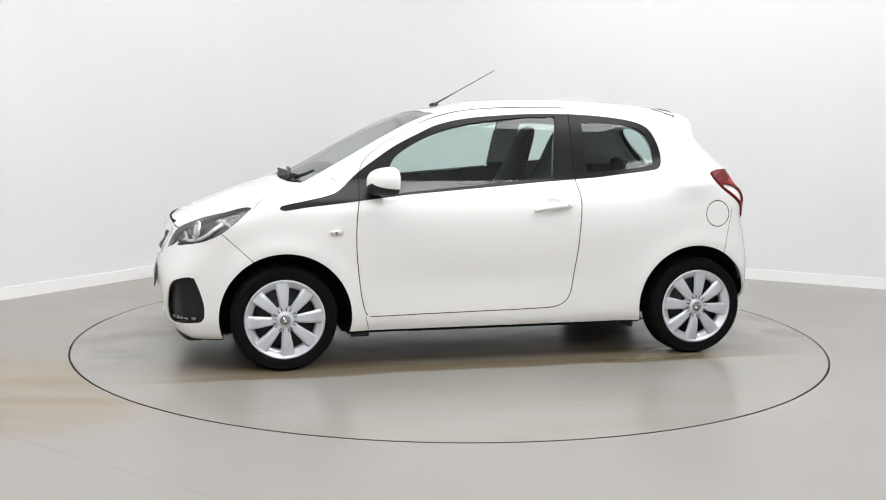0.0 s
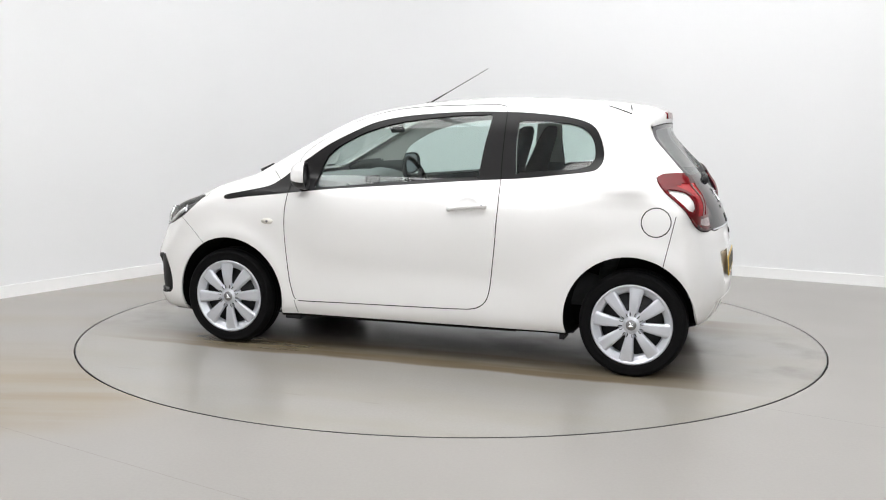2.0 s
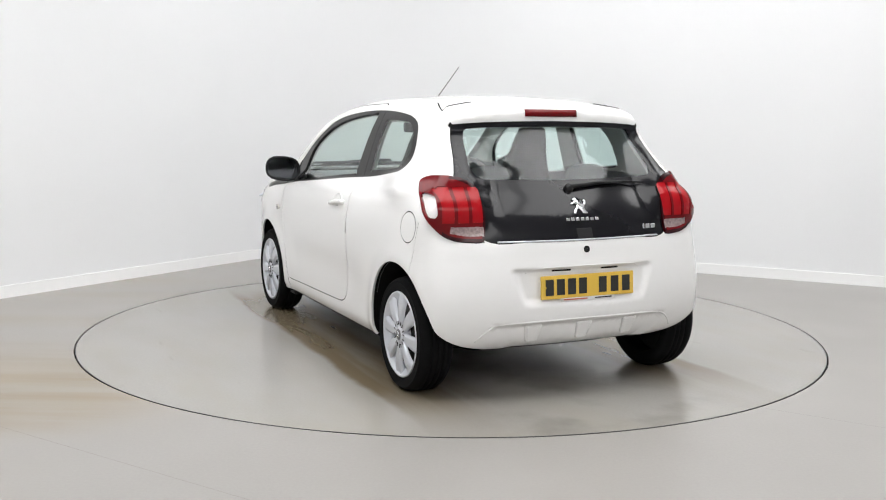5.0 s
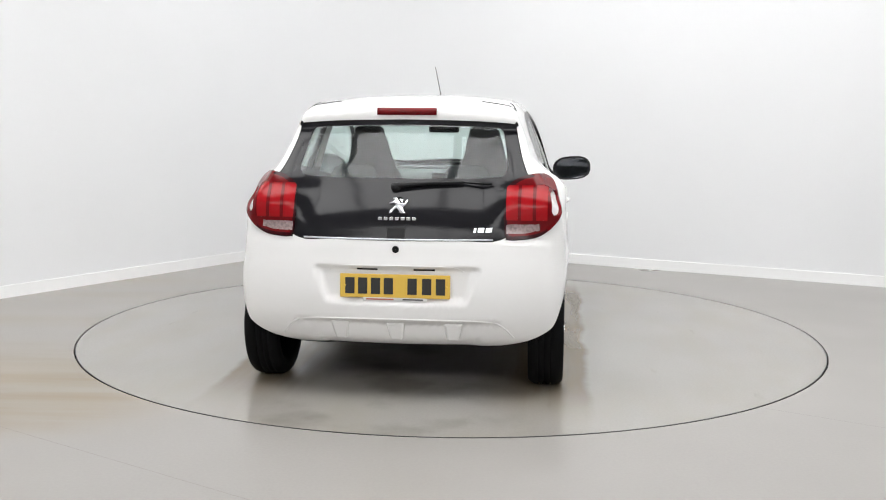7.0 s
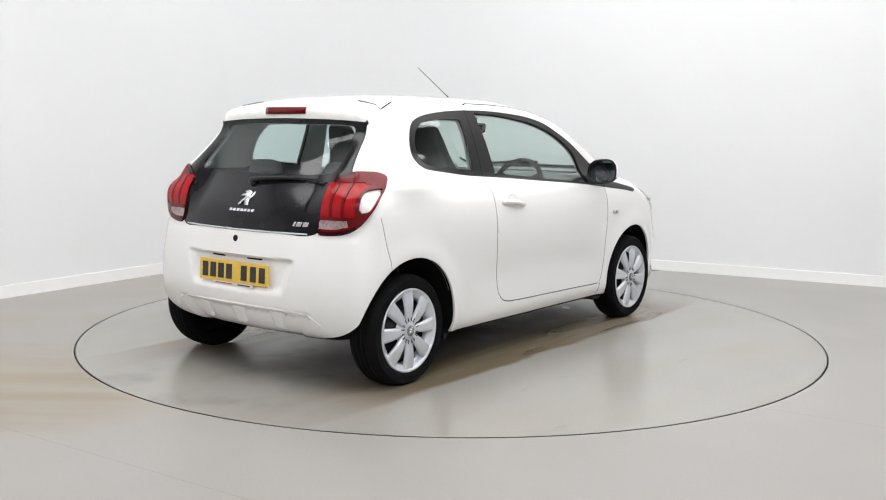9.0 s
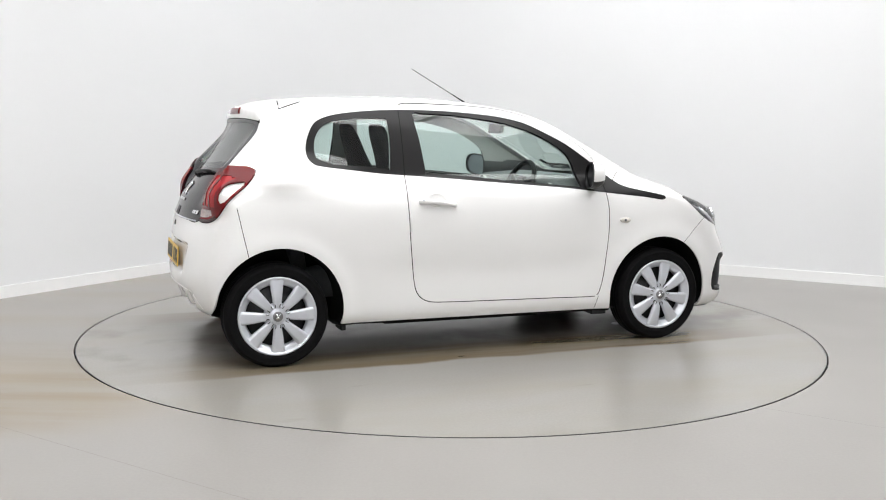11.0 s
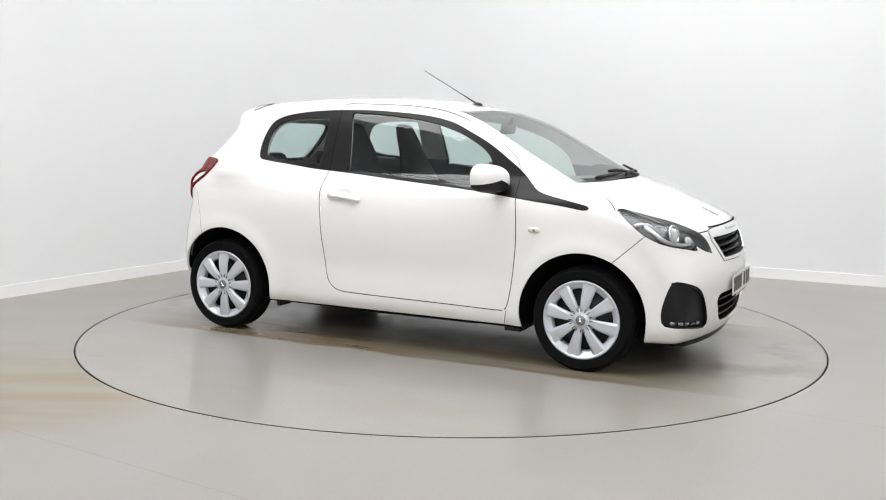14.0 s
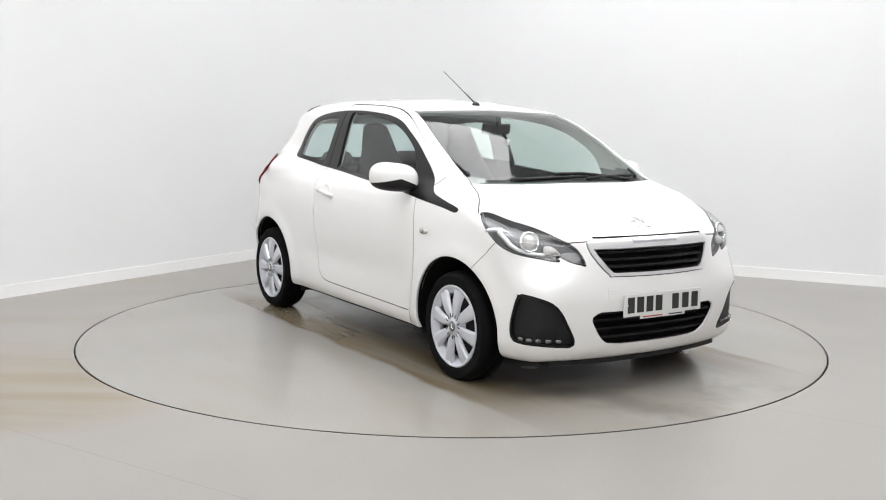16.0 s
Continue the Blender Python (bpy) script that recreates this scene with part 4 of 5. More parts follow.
def front_end():
    g = new("grille")
    g.parent = car
    tagged(g, "black slatted upper grille")
    bowed_bar(-.42, .42, .66, .15, .03, .075, mat=SEAM, name="backing", parent=g, label="dark backing of the grille")
    for z, half in ((.697, .375), (.662, .352), (.627, .325)):
        bowed_bar(-half, half, z, .013, .045, .018, mat=BLACK_PLASTIC, name="slat", parent=g)
    lo = new("lower_intake")
    lo.parent = car
    tagged(lo, "black slatted lower intake")
    bowed_bar(-.43, .43, .335, .21, .03, .085, mat=SEAM, name="backing", parent=lo, label="dark backing of the intake")
    for z, half in ((.375, .405), (.332, .385), (.288, .355)):
        bowed_bar(-half, half, z, .014, .055, .022, mat=BLACK_PLASTIC, name="slat", parent=lo)
    bowed_bar(-.43, .43, .412, .022, .06, .02, mat=BLACK_PLASTIC, name="top_rail", parent=lo)
    bowed_bar(-.56, .56, .160, .034, .08, .035, level=.20, mat=BLACK_PLASTIC, name="front_lip", parent=car, label="black lip under the front bumper")
    # sides of both openings
    for pts, name in ((GRILLE_HOLE, "grille_lining"), (INTAKE, "intake_lining")):
        line = smoothed([p for p in pts if p[0] >= 0], 4, False)
        line = np.array([q for q in line if q[0] >= -.001])
        loop = [(y, z) for y, z in line] + [(-y, z) for y, z in line[::-1] if y > .001]
        verts, faces = [], []
        for y, z in loop:
            p, _ = front_point(y, z)
            verts += [(p.x - .003, y, z), (p.x - .085, y * .97, z)]
        k = len(loop)
        for i in range(k):
            a, b = 2 * i, 2 * ((i + 1) % k)
            faces.append((a, a + 1, b + 1, b))
        ready(name, verts, faces, BLACK_PLASTIC, g if name[0] == "g" else lo, smooth=False)
    # bright bar over the grille, with the small mark in its middle
    bowed_bar(-.36, .36, .767, .007, .010, -.003, level=.762, mat=SEAM, name="grille_brow", parent=car, label="thin black line over the grille")
    bowed_bar(-.145, .145, .741, .026, .02, -.0065, mat=SILVER, name="name_strip", parent=car, label="grey strip set in the chrome bar", n=10)
    # fog lamp recesses with a row of small lamps
    for s in (1, -1):
        pod = new("fog_recess")
        pod.parent = car
        tagged(pod, "black plastic fog lamp recess")
        panel("recess", SKIN_V, SKIN_N, PANELS["fog"], BLACK_PLASTIC, pod, sink=.020, side=s, rim=-.018)
        panel("recess_rim", SKIN_V, SKIN_N, PANELS["fog_rim"], BLACK_PLASTIC, pod, sink=.003, side=s, rim=.02)
        low = .247
        for i in range(5):
            u = -.925 - .066 * i
            o = np.array([[1.0 - .35, 1.0 + u - .35, low + .043 - .003 * i]])
            q = cast(o, np.array([[.7071, .7071, 0]]), 0, 1.8)[0]
            n = Vector(shell_normals(q[None])[0])
            m = facing(Vector(q), n, -.015)
            if i == 0:
                v, f = curved_patch([(-.012, -.007), (0, -.009), (.012, -.007), (.014, 0), (.012, .007), (0, .009), (-.012, .007), (-.014, 0)], Matrix.Identity(4), .008)
            if s == -1:
                m = Matrix.Diagonal((1, -1, 1, 1)) @ m @ Matrix.Diagonal((-1, 1, 1, 1))
            led = ready("daytime_lamp", [m @ p for p in v], f, LED_OFF, pod, "small unlit daytime lamp")
    # headlamp insides
    for s in (1, -1):
        def at(y, z, lift):
            p, n = front_point(y, z)
            n = (n + Vector((.8, 0, 0))).normalized()
            m = facing(p, n, lift)
            return m if s == 1 else Matrix.Diagonal((1, -1, 1, 1)) @ m @ Matrix.Diagonal((-1, 1, 1, 1))
        unit = new("lamp_unit")
        unit.parent = car
        tagged(unit, "bright reflector and projector inside the headlamp")
        rows = [(.050, -.006), (.052, .002), (.046, .006), (.040, .002), (.034, -.004)]
        m = at(.655, .752, -.022)
        v, f = lathe(rows, 32, "z")
        ready("bezel", [m @ Vector(p) for p in v], f, CHROME, unit, "chrome projector ring")
        rows = [(.036 * math.cos(a), .022 * math.sin(a)) for a in np.linspace(0, math.pi / 2 * .98, 7)]
        v, f = lathe(rows, 32, "z", at=(0, 0, -.006))
        ready("projector", [m @ Vector(p) for p in v], f, CLEAR_LAMP, unit, "round clear projector lens")
        hook = [at(y, z, -.018) @ Vector((0, 0, 0)) for y, z in ((.742, .790), (.736, .760), (.728, .728), (.705, .708), (.66, .694), (.61, .690), (.575, .694))]
        v, f = tube(hook, .012, 8, .8)
        ready("reflector", v, f, BRIGHT_TRIM, unit, "chrome hooked reflector")
        v, f = curved_patch([(-.03, .022), (.0, .024), (.035, .004), (.05, -.018), (.03, -.024), (-.02, -.022), (-.035, 0)], at(.575, .708, -.020), .010)
        ready("indicator", v, f, CLEAR_LAMP, unit, "clear ribbed indicator")
        v, f = curved_patch([(-.06, .012), (0, .016), (.06, -.008), (.062, -.018), (0, -.004), (-.06, -.004)], at(.74, .795, -.022), .008)
        ready("lamp_brow", v, f, SILVER, unit, "silver side reflector")


# ---- plates and badges ----
def plate(mat, label, at, strip):
    p = new("number_plate")
    p.parent = car
    tagged(p, label)
    ob = part("plate", block((.52, .111, .006), bevel=.004), mat, p)
    xs = [-.213, -.152, -.091, -.030, .082, .150, .215]
    for x in xs:
        ob = part("character_bar", block((.044, .076, .0015), (x, 0, .0036), bevel=0), INK, p)
    part("dealer_strip", block((.30, .018, .003), (0, -.062, .0005), bevel=.001), mat if strip is None else strip, p)
    part("print_bar", block((.13, .006, .001), (-.07, -.062, .0025), bevel=0), RED_INK, p)
    part("print_bar", block((.095, .006, .001), (.085, -.062, .0025), bevel=0), INK, p)
    for x in (-.236, .243):
        v, f = lathe([(.006, .003), (.005, .005), (.0005, .005)], 12, "z", at=(x, 0, 0))
        ready("screw", v, f, mat, p)
    p.matrix_basis = at


EMBLEM = [(-.040, -.045), (-.028, -.043), (-.022, -.030), (-.008, -.018), (.006, -.030), (.014, -.045), (.040, -.044), (.030, -.034), (.026, -.015), (.034, .0), (.044, .012), (.046, .034), (.036, .036),
          (.034, .018), (.020, .010), (.022, .032), (.008, .046), (-.012, .044), (-.030, .036), (-.016, .028), (-.034, .020), (-.044, .008), (-.026, .010), (-.012, .004), (-.020, -.012), (-.034, -.028)]


def rear_end():
    m = facing(Vector((-1.622, 0, .535)), Vector((-1, 0, .06)))
    plate(YELLOW, "yellow rear number plate with dark characters", m @ pose(0, 0, .004), WHITE_PLATE)
    fp, fn = front_point(0, .446)
    plate(WHITE_PLATE, "white front number plate with dark characters", facing(Vector((fp.x + .010, 0, .446)), Vector((1, 0, .02))), WHITE_PLATE)
    # raised surround of the plate recess
    line = smoothed([(-.318, .603), (-.28, .622), (-.20, .628), (0, .630), (.20, .628), (.28, .622), (.318, .603)], 5, False)
    path = []
    for y, z in line:
        q, nn = rear_point(y, z)
        path.append(q - nn * .002)
    v, f = tube(path, .004, 8)
    ready("plate_surround", v, f, PAINT, car, "raised white edge over the rear plate")
    for y in (.135, -.135):
        q, nn = rear_point(y, .612)
        part("plate_lamp", transformed(block((.10, .008, .008), bevel=.002), facing(q, nn, .0005)), SEAM, car, "dark number plate lamp")
    # lower valance
    line = smoothed([(-.555, .285), (-.50, .345), (-.42, .368), (-.2, .376), (0, .378), (.2, .376), (.42, .368), (.50, .345), (.555, .285)], 5, False)
    path = []
    for y, z in line:
        q, nn = rear_point(y, z)
        path.append(q - nn * .002)
    v, f = tube(path, .005, 8)
    ready("valance_edge", v, f, PAINT, car, "raised curved edge of the rear valance")
    for y in (-.27, 0, .27):
        q, nn = rear_point(y, .315)
        part("fin", transformed(block((.075, .10, .03), bevel=.012, shape=lambda c: (c.x * (1.25 if c.y > 0 else .8), c.y, c.z)), facing(q, nn, -.003)), PAINT, car, "small white fin on the rear valance")
    # round hole over the plate
    q, nn = rear_point(0, .706)
    v, f = lathe([(.016, -.004), (.0165, .003), (.013, .005), (.010, .0035), (.001, .003)], 20, "z")
    ready("boot_button", [facing(q, nn) @ Vector(a) for a in v], f, SEAM, car, "round black boot button")
    # badge shapes and bars on the black hatch
    q, nn = rear_point(0, .905)
    v, f = curved_patch(EMBLEM, facing(q, nn, .001), .006, 3)
    ready("badge", v, f, CHROME, car, "plain bright chrome badge shape")
    q, nn = rear_point(0, .845)
    for i in range(7):
        part("name_bar", transformed(block((.019, .015, .004), (-.081 + .027 * i, 0, 0), bevel=.001), facing(q, nn, .002)), CHROME, car, "plain bright bar")
    q, nn = rear_point(-.405, .795)
    for i, w in enumerate((.012, .030, .030)):
        part("model_bar", transformed(block((w, .022, .004), ((-.040, -.012, .026)[i], 0, 0), bevel=.001, shape=lambda c: (c.x + c.y * .3, c.y, c.z)), facing(q, nn, .002)), CHROME, car, "plain bright bar")
    q, nn = rear_point(0, .78)
    part("latch_plate", transformed(block((.085, .05, .004), bevel=.002), facing(q, nn, .0005)), BLACK_PLASTIC, car, "black boot latch cover")
    line = [rear_point(y, .751) for y in np.linspace(-.45, .45, 19)]
    v, f = tube([a + b * .001 for a, b in line], .0045, 6)
    ready("hatch_strip", v, f, SILVER, car, "thin grey strip under the hatch")
    # high brake lamp
    verts, faces = [], []
    ys = np.linspace(-.148, .148, 13)
    for y in ys:
        t = 1 - .10 * (abs(y) / .148) ** 4
        a, na = rear_point(y, 1.332 + .004 * (1 - t))
        b, nb = rear_point(y, 1.368)
        for q in (a + Vector((.02, 0, 0)), a + Vector((-.006, 0, 0)), b + Vector((-.010, 0, -.001)), b + Vector((.03, 0, .004))):
            verts.append(q)
    for i in range(len(ys) - 1):
        for j in range(3):
            k = i * 4 + j
            faces.append((k, k + 1, k + 5, k + 4))
    faces += [(3, 2, 1, 0), tuple(len(verts) - 4 + j for j in range(4))]
    ready("brake_lamp", verts, [f[::-1] for f in faces], RED, car, "long red high brake lamp")
    # wiper
    w = new("rear_wiper")
    w.parent = car
    tagged(w, "black rear wiper resting on the glass")
    pts = [rear_point(y, z) for y, z in ((.02, .985), (-.06, .992), (-.16, 1.0), (-.30, 1.003), (-.44, .998))]
    v, f = tube([a + b * .018 for a, b in pts[:4]], .013, 8, .5)
    ready("arm", v, f, BLACK_PLASTIC, w)
    v, f = tube([a + b * .010 + Vector((0, 0, .004)) for a, b in pts[1:]], .008, 6, .6)
    ready("blade", v, f, BLACK_PLASTIC, w)
    q, nn = pts[0]
    v, f = lathe([(.024, 0), (.022, .016), (.015, .024), (.001, .026)], 20, "z")
    ready("pivot", [facing(q, nn) @ Vector(a) for a in v], f, BLACK_PLASTIC, w)
    # spoiler corners
    for s in (1, -1):
        v, f = tube([skin_point((x, s * y, .9), (0, 0, 1))[0] for x, y in ((-.985, .497), (-1.03, .513), (-1.08, .526), (-1.112, .532), (-1.108, .50), (-1.10, .45), (-1.09, .40), (-1.085, .36))], .0038, 6)
        ready("spoiler_gap", v, f, SEAM, car, "dark gap at the spoiler's corner")


def transformed(bm, m):
    bm.transform(m)
    return bm


# ---- sides and top ----
def side_parts():
    for s in (1, -1):
        def mirror(m):
            return m if s == 1 else Matrix.Diagonal((1, -1, 1, 1)) @ m @ Matrix.Diagonal((1, -1, 1, 1))
        # handle: a rounded bar over a shallow cup
        h = new("door_handle")
        h.parent = car
        tagged(h, "white pull handle on the door")
        rows = []
        for x, z, lift, r in ((-.388, .862, .000, .009), (-.375, .862, .010, .013), (-.33, .860, .016, .0145), (-.285, .856, .018, .0145), (-.235, .850, .016, .0135), (-.195, .844, .010, .011), (-.180, .842, .000, .008)):
            p, n = side_point(x, z, s)
            rows.append(p + n * lift)
        v, f = tube(rows, .0135, 10)
        ready("grip", v, f, PAINT, h)
        p, n = side_point(-.288, .872, s)
        v, f = lathe([(.062, .000), (.060, .004), (.055, .0045), (.046, .001), (.02, .0006), (.001, .0005)], 28, "z")
        m = facing(p, n)
        ready("cup", [m @ Vector((a[0], a[1] * .62, a[2])) for a in v], f, PAINT, h)
        p, n = side_point(-.372, .867, s)
        m = facing(p, n, .024)
        v, f = lathe([(.006, 0), (.006, .002), (.001, .002)], 12, "z")
        ready("key_slot", [m @ Vector(a) for a in v], f, SILVER, h)
        # side repeater
        p, n = side_point(.905, .737, s)
        v, f = curved_patch([(-.034, -.004), (-.018, -.015), (.018, -.015), (.034, -.004), (.034, .004), (.018, .015), (-.018, .015), (-.034, .004)], facing(p, n, -.001), .007)
        rep = ready("side_repeater", v, f, AMBER_CLEAR, car, "small clear oval side repeater")
        v, f = lathe([(.008, 0), (.006, .003), (.001, .003)], 12, "z")
        m = facing(p, n, .006)
        ready("bulb", [m @ Vector(a) for a in v], f, HOUSING, rep)
        # small guard on the door's rear edge
        q = [side_point(-.440, z, s) for z in (.70, .75, .795)]
        v, f = tube([a + b * .001 for a, b in q], .005, 6)
        ready("door_guard", v, f, PAINT, car, "small clear door edge guard")
        # joint between wing and sill
        v, f = tube([side_point(.748 - .004 * i, .285 - .018 * i, s)[0] for i in range(5)], .0016, 6)
        ready("sill_gap", v, f, SEAM, car, "thin dark joint at the sill's front end")
        # joint between wing and windscreen pillar
        v, f = tube([side_point(.858 + .014 * i, .968 + .0125 * i, s)[0] for i in range(5)], .0016, 6)
        ready("pillar_gap", v, f, SEAM, car, "thin dark joint between wing and pillar")
        # mirror
        mir = new("wing_mirror")
        mir.parent = car
        tagged(mir, "door mirror with a white cap and black base")

        def bowl(z0, z1, mat, name, label):
            """Half of a rounded shell, open to the rear."""
            verts, faces = [], []
            na, nb = 16, 32
            for i in range(na + 1):
                a = math.pi / 2 * i / na
                for j in range(nb):
                    b = 2 * math.pi * j / nb
                    cy, sy = math.cos(b), math.sin(b)
                    py = math.copysign(abs(cy) ** .72, cy) * .124
                    pz = math.copysign(abs(sy) ** .78, sy) * (.084 if sy > 0 else .072)
                    k = math.cos(a) ** .62 if a < math.pi / 2 - 1e-6 else 0
                    y = .840 + py * k
                    x = .636 + .092 * math.sin(a) - .32 * (y - .840)
                    z = .998 + pz * k + .08 * (y - .840)
                    verts.append((x, s * y, z))
            for i in range(na):
                for j in range(nb):
                    up = math.sin(2 * math.pi * (j + .5) / nb) > -.30
                    if up == (z0 > 0):
                        a, b = i * nb + j, i * nb + (j + 1) % nb
                        f = (a, b, b + nb, a + nb)
                        faces.append(f if s == 1 else f[::-1])
            return ready(name, verts, faces, mat, mir, label)
        bowl(1, 0, PAINT, "cap", "white painted mirror cap")
        bowl(-1, 0, BLACK_PLASTIC, "base", "black lower mirror shell")
        ring = []
        for j in range(28):
            b = 2 * math.pi * j / 28
            cy, sy = math.cos(b), math.sin(b)
            py = math.copysign(abs(cy) ** .72, cy)
            pz = math.copysign(abs(sy) ** .78, sy)
            y = .840 + py * .124
            ring.append((y, .998 + pz * (.084 if sy > 0 else .072) + .08 * (y - .840)))
        verts, faces = [], []
        for sc, dx in ((1.01, 0), (.90, -.004), (.88, .008)):
            for y, z in ring:
                yy, zz = .840 + (y - .840) * sc, .998 + (z - .998) * sc
                verts.append((.636 - .32 * (yy - .840) + dx, s * yy, zz))
        for j in range(2):
            for i in range(28):
                a, b = j * 28 + i, j * 28 + (i + 1) % 28
                f = (a, a + 28, b + 28, b)
                faces.append(f if s == 1 else f[::-1])
        ready("bezel", verts, faces, BLACK_PLASTIC, mir, "black mirror bezel")
        g = [(.636 - .32 * (y - .840) * .88 + .006, s * (.840 + (y - .840) * .885), .998 + (z - .998) * .885) for y, z in ring]
        f = tuple(range(28))
        ready("mirror_glass", g, [f[::-1] if s == 1 else f], MIRROR, mir, "reflecting mirror glass", smooth=False)
        v, f = tube([(.705, s * .70, .945), (.698, s * .745, .950), (.690, s * .80, .962)], .026, 10)
        ready("stalk", v, f, BLACK_PLASTIC, mir, "black mirror stalk")
        # black underfloor block, mostly standing in for the shade below the sill, and mud flaps
        part("floor_tray", block((1.0, .5, .05), (-.02, s * .30, .165), bevel=.02), UNDER, car, "black underfloor block standing in for the shade below the sill")
        part("mud_flap", block((.10, .10, .035), (.775, s * .70, .185), bevel=.006), BLACK_PLASTIC, car, "black flap behind the front wheel")
        part("mud_flap", block((.03, .12, .06), (-.80, s * .66, .185), bevel=.006), BLACK_PLASTIC, car, "black flap before the rear wheel")


def top_parts():
    a = new("aerial")
    a.parent = car
    tagged(a, "thin black roof aerial")
    p, n = skin_point((.205, -.012, .9), (0, 0, 1))
    v, f = lathe([(.022, -.002), (.020, .008), (.012, .016), (.001, .020)], 16, "z")
    ready("foot", [Matrix.Translation(p) @ Vector((q[0] * 1.5, q[1], q[2])) for q in v], f, BLACK_PLASTIC, a)
    tip = Vector((-.171, -.010, 1.626))
    foot = p + Vector((.0, 0, .008))
    v, f = tube([foot, foot.lerp(tip, .12), foot.lerp(tip, .30)], .0055, 8, .6)
    ready("mast_base", v, f, BLACK_PLASTIC, a)
    v, f = tube([foot.lerp(tip, .28), foot.lerp(tip, .6), tip], .0026, 8, .8)
    ready("mast", v, f, DARK_STEEL, a)
    # windscreen wipers
    w = new("front_wiper")
    w.parent = car
    tagged(w, "black windscreen wiper at the foot of the glass")

    def on_glass(y, z, lift):
        p, n = skin_point((.3, y, z), (1, 0, 0))
        return p + n * lift
    v, f = tube([on_glass(y, z, l) for y, z, l in ((-.40, .992, .018), (-.25, .999, .012), (-.05, 1.004, .012), (.16, 1.006, .012))], .010, 8, .8)
    ready("blade", v, f, BLACK_PLASTIC, w)
    v, f = tube([on_glass(y, z, l) for y, z, l in ((.42, .988, .010), (.30, .998, .018), (.10, 1.012, .024), (-.08, 1.014, .022))], .012, 8, .7)
    ready("arm", v, f, BLACK_PLASTIC, w)
    v, f = tube([on_glass(y, z, l) for y, z, l in ((.10, .992, .018), (.24, .999, .02), (.38, 1.0, .022), (.50, 1.002, .02))], .009, 8, .8)
    ready("blade", v, f, BLACK_PLASTIC, w)
    v, f = tube([on_glass(y, z, l) for y, z, l in ((.50, .995, .018), (.53, 1.015, .015), (.535, 1.04, .012))], .010, 8, .7)
    ready("arm", v, f, BLACK_PLASTIC, w)
    # cowl panel
    verts, faces = [], []
    ys = np.linspace(-.53, .53, 31)
    for y in ys:
        q = skin_point((.3, y, .990), (1, 0, 0))[0]
        r = skin_point((.3, y, 1.004), (1, 0, 0))[0]
        verts += [q + Vector((.004, 0, .003)), r + Vector((.004, 0, .003))]
    faces = [(2 * i, 2 * i + 2, 2 * i + 3, 2 * i + 1) for i in range(len(ys) - 1)]
    ready("cowl", verts, faces, BLACK_PLASTIC, car, "black plastic cowl at the foot of the windscreen")
    # bonnet badge
    q, n = skin_point((1.66, 0, .5), (0, 0, 1))
    v, f = curved_patch([(x * 1.1, y * 1.1) for x, y in EMBLEM], facing(q, n, .001), .004, 3)
    ready("badge", v, f, CHROME, car, "plain bright chrome badge shape")
    p, n = front_point(-.30, .50)
    part("tow_cover", transformed(block((.055, .05, .002), bevel=.0008), facing(p, n, -.0002)), PAINT, car, "square white towing eye cover")


wheels()
arch_liners()
front_end()
rear_end()
side_parts()
top_parts()


# ---- cabin ----
def loft(rings, close=True):
    """Skins rings of equal length; returns vertices and faces."""
    k = len(rings[0])
    verts = [v for r in rings for v in r]
    faces = []
    for i in range(len(rings) - 1):
        for j in range(k):
            a, b = i * k + j, i * k + (j + 1) % k
            faces.append((a, b, b + k, a + k))
    if close:
        faces += [tuple(range(k - 1, -1, -1)), tuple((len(rings) - 1) * k + j for j in range(k))]
    return verts, faces


def oval(cx, cy, cz, hx, hy, power=.6, n=20, lean=0.0):
    out = []
    for j in range(n):
        a = 2 * math.pi * j / n
        c, s = math.cos(a), math.sin(a)
        out.append((cx + math.copysign(abs(c) ** power, c) * hx, cy + math.copysign(abs(s) ** power, s) * hy, cz + lean * c))
    return out


def seat(y):
    """A front seat with its headrest moulded into the backrest."""
    st = new("front_seat")
    st.parent = car
    tagged(st, "dark cloth front seat with a tall backrest")
    v, f = loft([oval(.02, y, .30, .24, .23), oval(.02, y, .42, .25, .245), oval(.02, y, .47, .23, .22), oval(.02, y, .475, .17, .14)])
    ready("cushion", v, f, CLOTH, st)
    rings = []
    for z, half, thick in ((.44, .20, .07), (.55, .235, .085), (.75, .235, .085), (.88, .215, .075), (.96, .185, .066), (1.02, .155, .058), (1.10, .122, .052), (1.20, .098, .048), (1.265, .080, .036), (1.285, .045, .02)):
        rings.append(oval(-.20 - .36 * (z - .44), y, z, thick, half))
    v, f = loft(rings)
    ready("backrest", v, f, CLOTH, st)


def rear_bench():
    b = new("rear_seat")
    b.parent = car
    tagged(b, "dark cloth rear bench with two low headrests")
    v, f = loft([oval(-.80, 0, .32, .25, .56), oval(-.80, 0, .47, .26, .58), oval(-.80, 0, .50, .20, .5)])
    ready("cushion", v, f, CLOTH, b)
    v, f = loft([oval(-1.0 - .25 * (z - .5), 0, z, t, h) for z, t, h in ((.46, .06, .55), (.6, .07, .57), (.85, .065, .56), (.96, .05, .53), (.985, .03, .48))])
    ready("backrest", v, f, CLOTH, b)
    for s in (1, -1):
        v, f = loft([oval(-1.135, s * .29, z, t, h) for z, t, h in ((.98, .02, .06), (.995, .035, .115), (1.03, .04, .12), (1.07, .036, .10), (1.085, .02, .06))])
        ready("headrest", v, f, CLOTH, b)


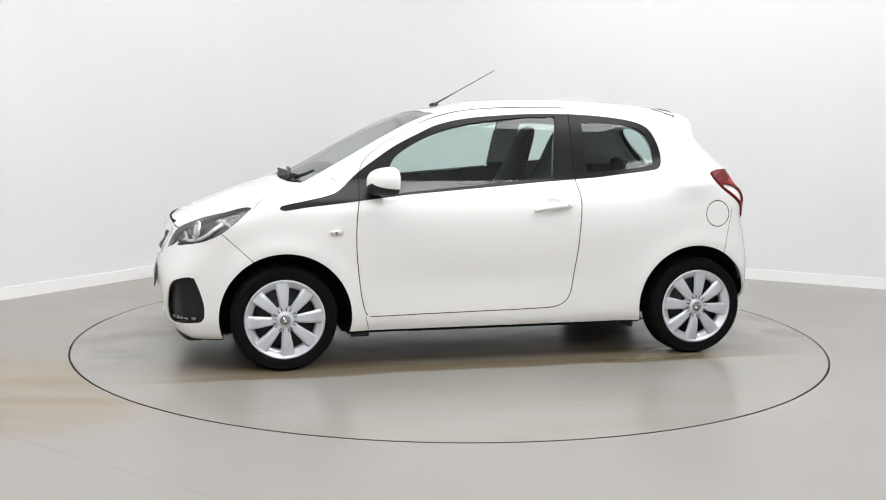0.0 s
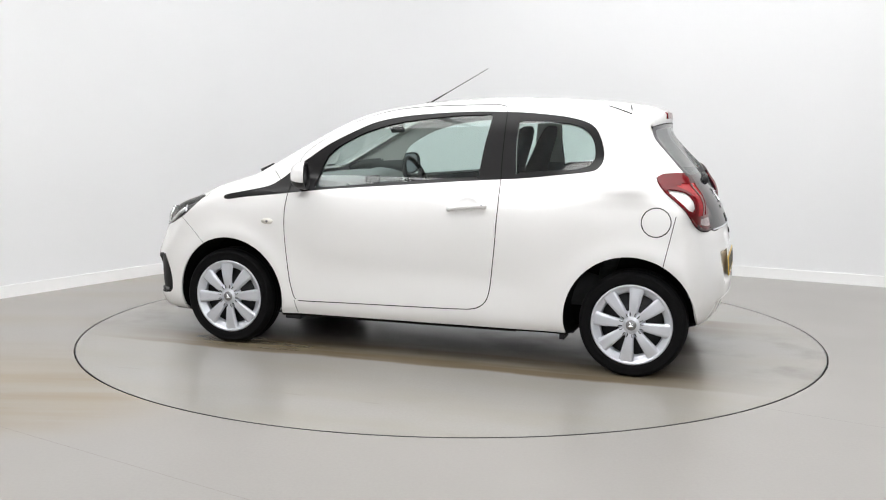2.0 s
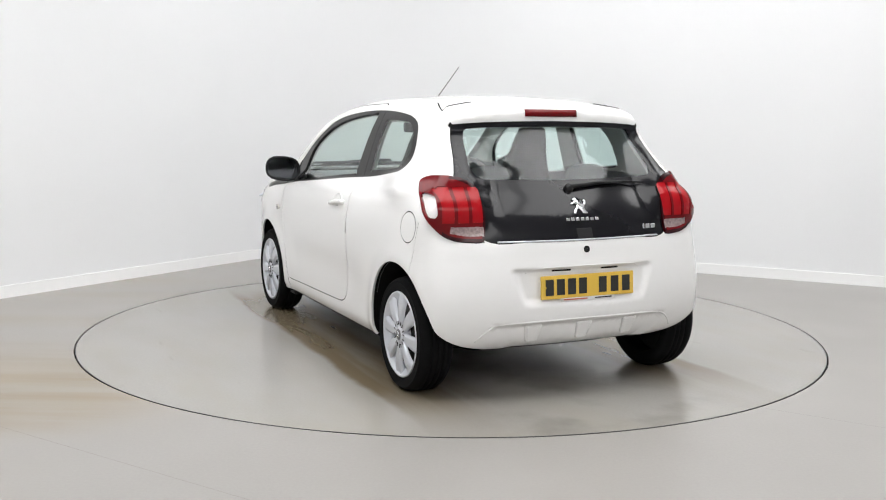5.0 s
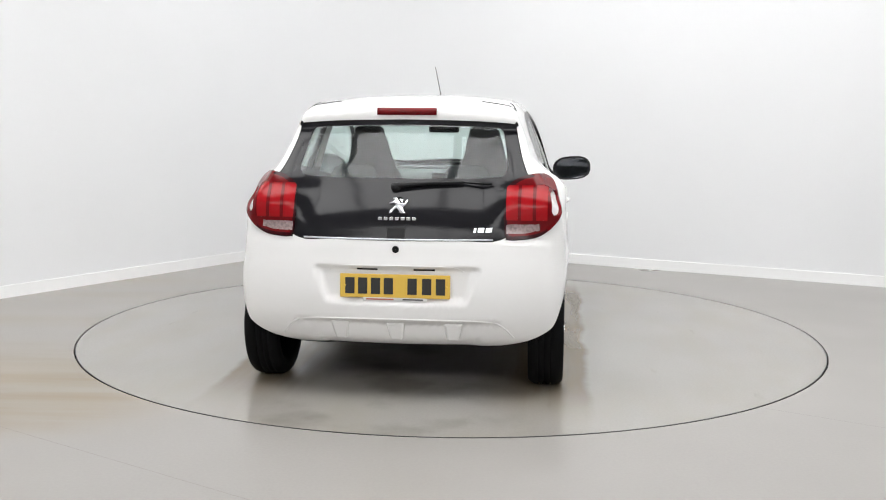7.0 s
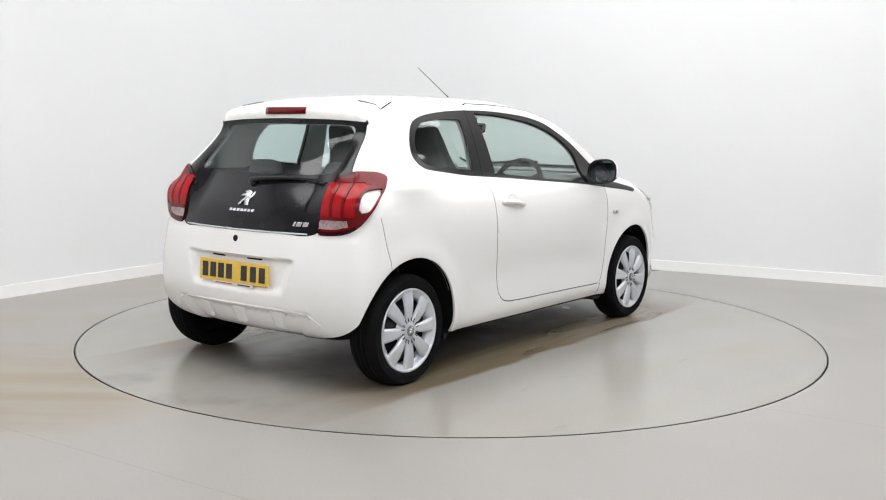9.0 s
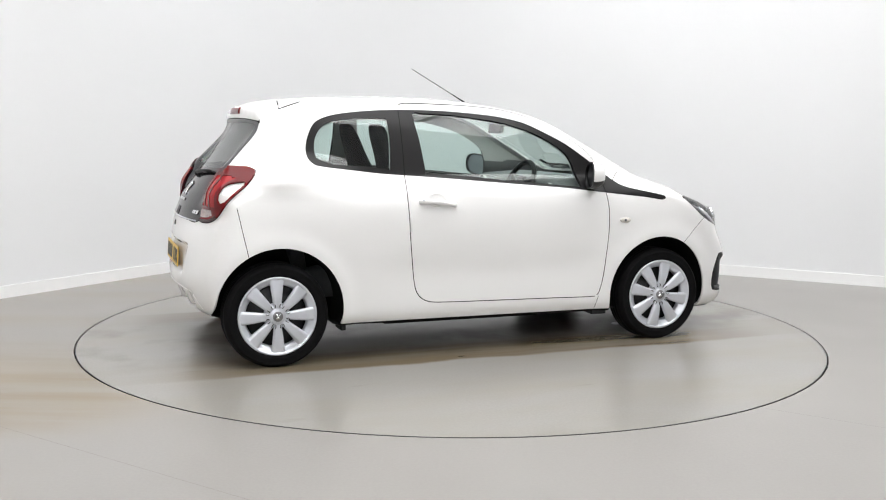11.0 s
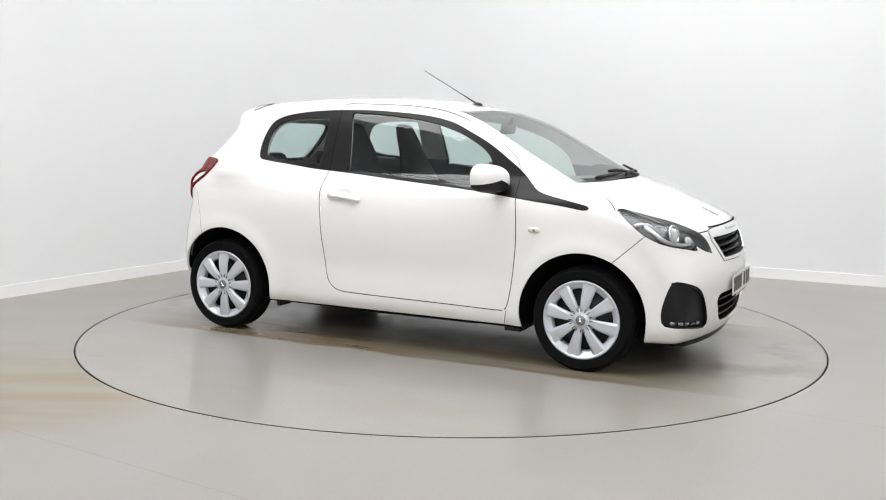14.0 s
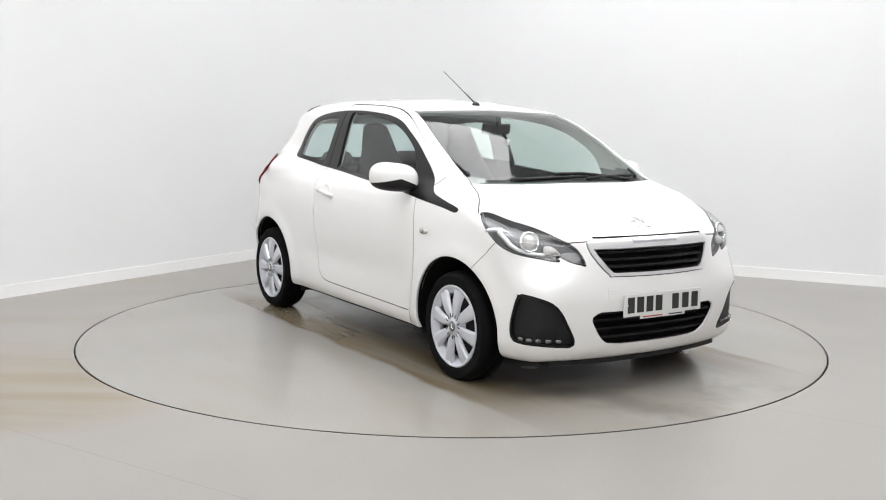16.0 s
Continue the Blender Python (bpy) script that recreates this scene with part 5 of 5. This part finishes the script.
def cabin():
    for y in (.33, -.33):
        seat(y)
    rear_bench()
    # dashboard
    d = new("dashboard")
    d.parent = car
    tagged(d, "dark moulded dashboard")
    rings = []
    for y in np.linspace(-.58, .58, 25):
        e = .05 * (abs(y) / .6) ** 2
        hood = .035 * math.exp(-((y + .36) / .14) ** 2)
        pts = [(1.02, .60), (1.02 - e, .955), (.93 - e, .975), (.82 - e, .972), (.70 - e, .965 + hood), (.62 - e, .955 + hood), (.575 - e, .92), (.58 - e, .80), (.62 - e, .66), (.70, .55)]
        rings.append([(x, y, z) for x, z in pts])
    v, f = loft(rings)
    ready("fascia", v, f, CABIN, d)
    part("screen", block((.03, .20, .13), (.585, 0, .90), (0, -8, 0), bevel=.008), BLACK_GLASS, d, "black touch screen")
    for y in (.50, -.50):
        v, f = lathe([(.045, .0), (.045, .02), (.036, .024), (.032, .012), (.001, .012)], 24, "x", at=(.545, y, .90))
        ready("vent", [(q[0] - .012, q[1], q[2]) for q in v], f, CABIN_LIGHT, d, "round light grey air vent")
    # steering wheel, driver on the car's right
    w = new("steering_wheel")
    w.parent = car
    tagged(w, "black three-spoke steering wheel")
    m = pose(.40, -.36, .90, 0, -66, 0)
    ring = [m @ Vector((.18 * math.cos(a), .18 * math.sin(a), 0)) for a in np.linspace(0, 2 * math.pi, 37)]
    v, f = tube(ring, .016, 10)
    ready("rim", v, f, BLACK_PLASTIC, w)
    v, f = lathe([(.002, -.03), (.06, -.025), (.065, 0), (.05, .02), (.002, .025)], 24, "z")
    ready("hub", [m @ Vector(q) for q in v], f, BLACK_PLASTIC, w)
    for a in (0, 120, 240):
        part("spoke", transformed(block((.15, .035, .018), (.10, 0, 0), bevel=.006), m @ pose(0, 0, 0, 0, 0, a + 180)), BLACK_PLASTIC, w)
    v, f = tube([(.42, -.36, .89), (.60, -.36, .82)], .045, 12)
    ready("column", v, f, CABIN, w)
    # driving mirror
    r = new("driving_mirror")
    r.parent = car
    tagged(r, "black interior driving mirror on the windscreen")
    part("shell", block((.03, .20, .065), (.41, 0, 1.268), (0, 12, 0), bevel=.014, seg=3), BLACK_PLASTIC, r)
    v, f = tube([(.42, 0, 1.285), (.445, 0, 1.335)], .012, 8)
    ready("stem", v, f, BLACK_PLASTIC, r)
    # inner skin: dark lower trim, pale headlining
    keep = ("body", "door", "door_trim", "side_trim", "hatch", "bonnet", "wing", "fuel_flap", "rear_bumper", "lamp_red", "lamp_edge", "lamp_bar", "lamp_insert", "lamp_clear", "wing_trim", "door_gap", "hatch_gap", "bonnet_gap", "quarter_gap", "fuel_gap", "tail_lamp_gap")
    groups = {"dark": [], "pale": []}
    for k in keep:
        for f in PANELS.get(k, ()):
            c = SKIN_V[list(f)].mean(0)
            if -1.56 < c[0] < 1.02 and c[2] > .42:
                groups["pale" if c[2] > 1.05 else "dark"].append(f)
    panel("door_lining", SKIN_V, SKIN_N, groups["dark"], CABIN, car, "dark grey cabin lining", sink=.030, rim=0, flip=True)
    panel("headlining", SKIN_V, SKIN_N, groups["pale"], CABIN_LIGHT, car, "pale grey headlining and pillar trim", sink=.030, rim=0, flip=True)
    part("floor_pan", block((2.6, .98, .02), (-.2, 0, .30), bevel=0), CABIN, car, "dark cabin floor")
    part("parcel_shelf", block((.24, .92, .02), (-1.27, 0, .93), bevel=.005), CABIN, car, "dark parcel shelf")
    part("bulkhead", block((.02, .98, .6), (1.03, 0, .62), bevel=0), CABIN, car, "dark bulkhead")


cabin()


# ---- what moves ----
TURN_START, TURN_RATE = 193.834, -15.6724
CAR_X, CAR_Y = -.080, .0853


def motions():
    rows, deck = [], []
    for i in range(33):
        t = CLIP * i / 32
        turn = pose(0, 0, 0, 0, 0, TURN_START + TURN_RATE * t)
        rows.append((t, turn @ pose(CAR_X, CAR_Y, .001, -.30, .20, 0)))
        deck.append((t, turn))
    walk(car, rows)
    walk(TURNTABLE, deck)


motions()
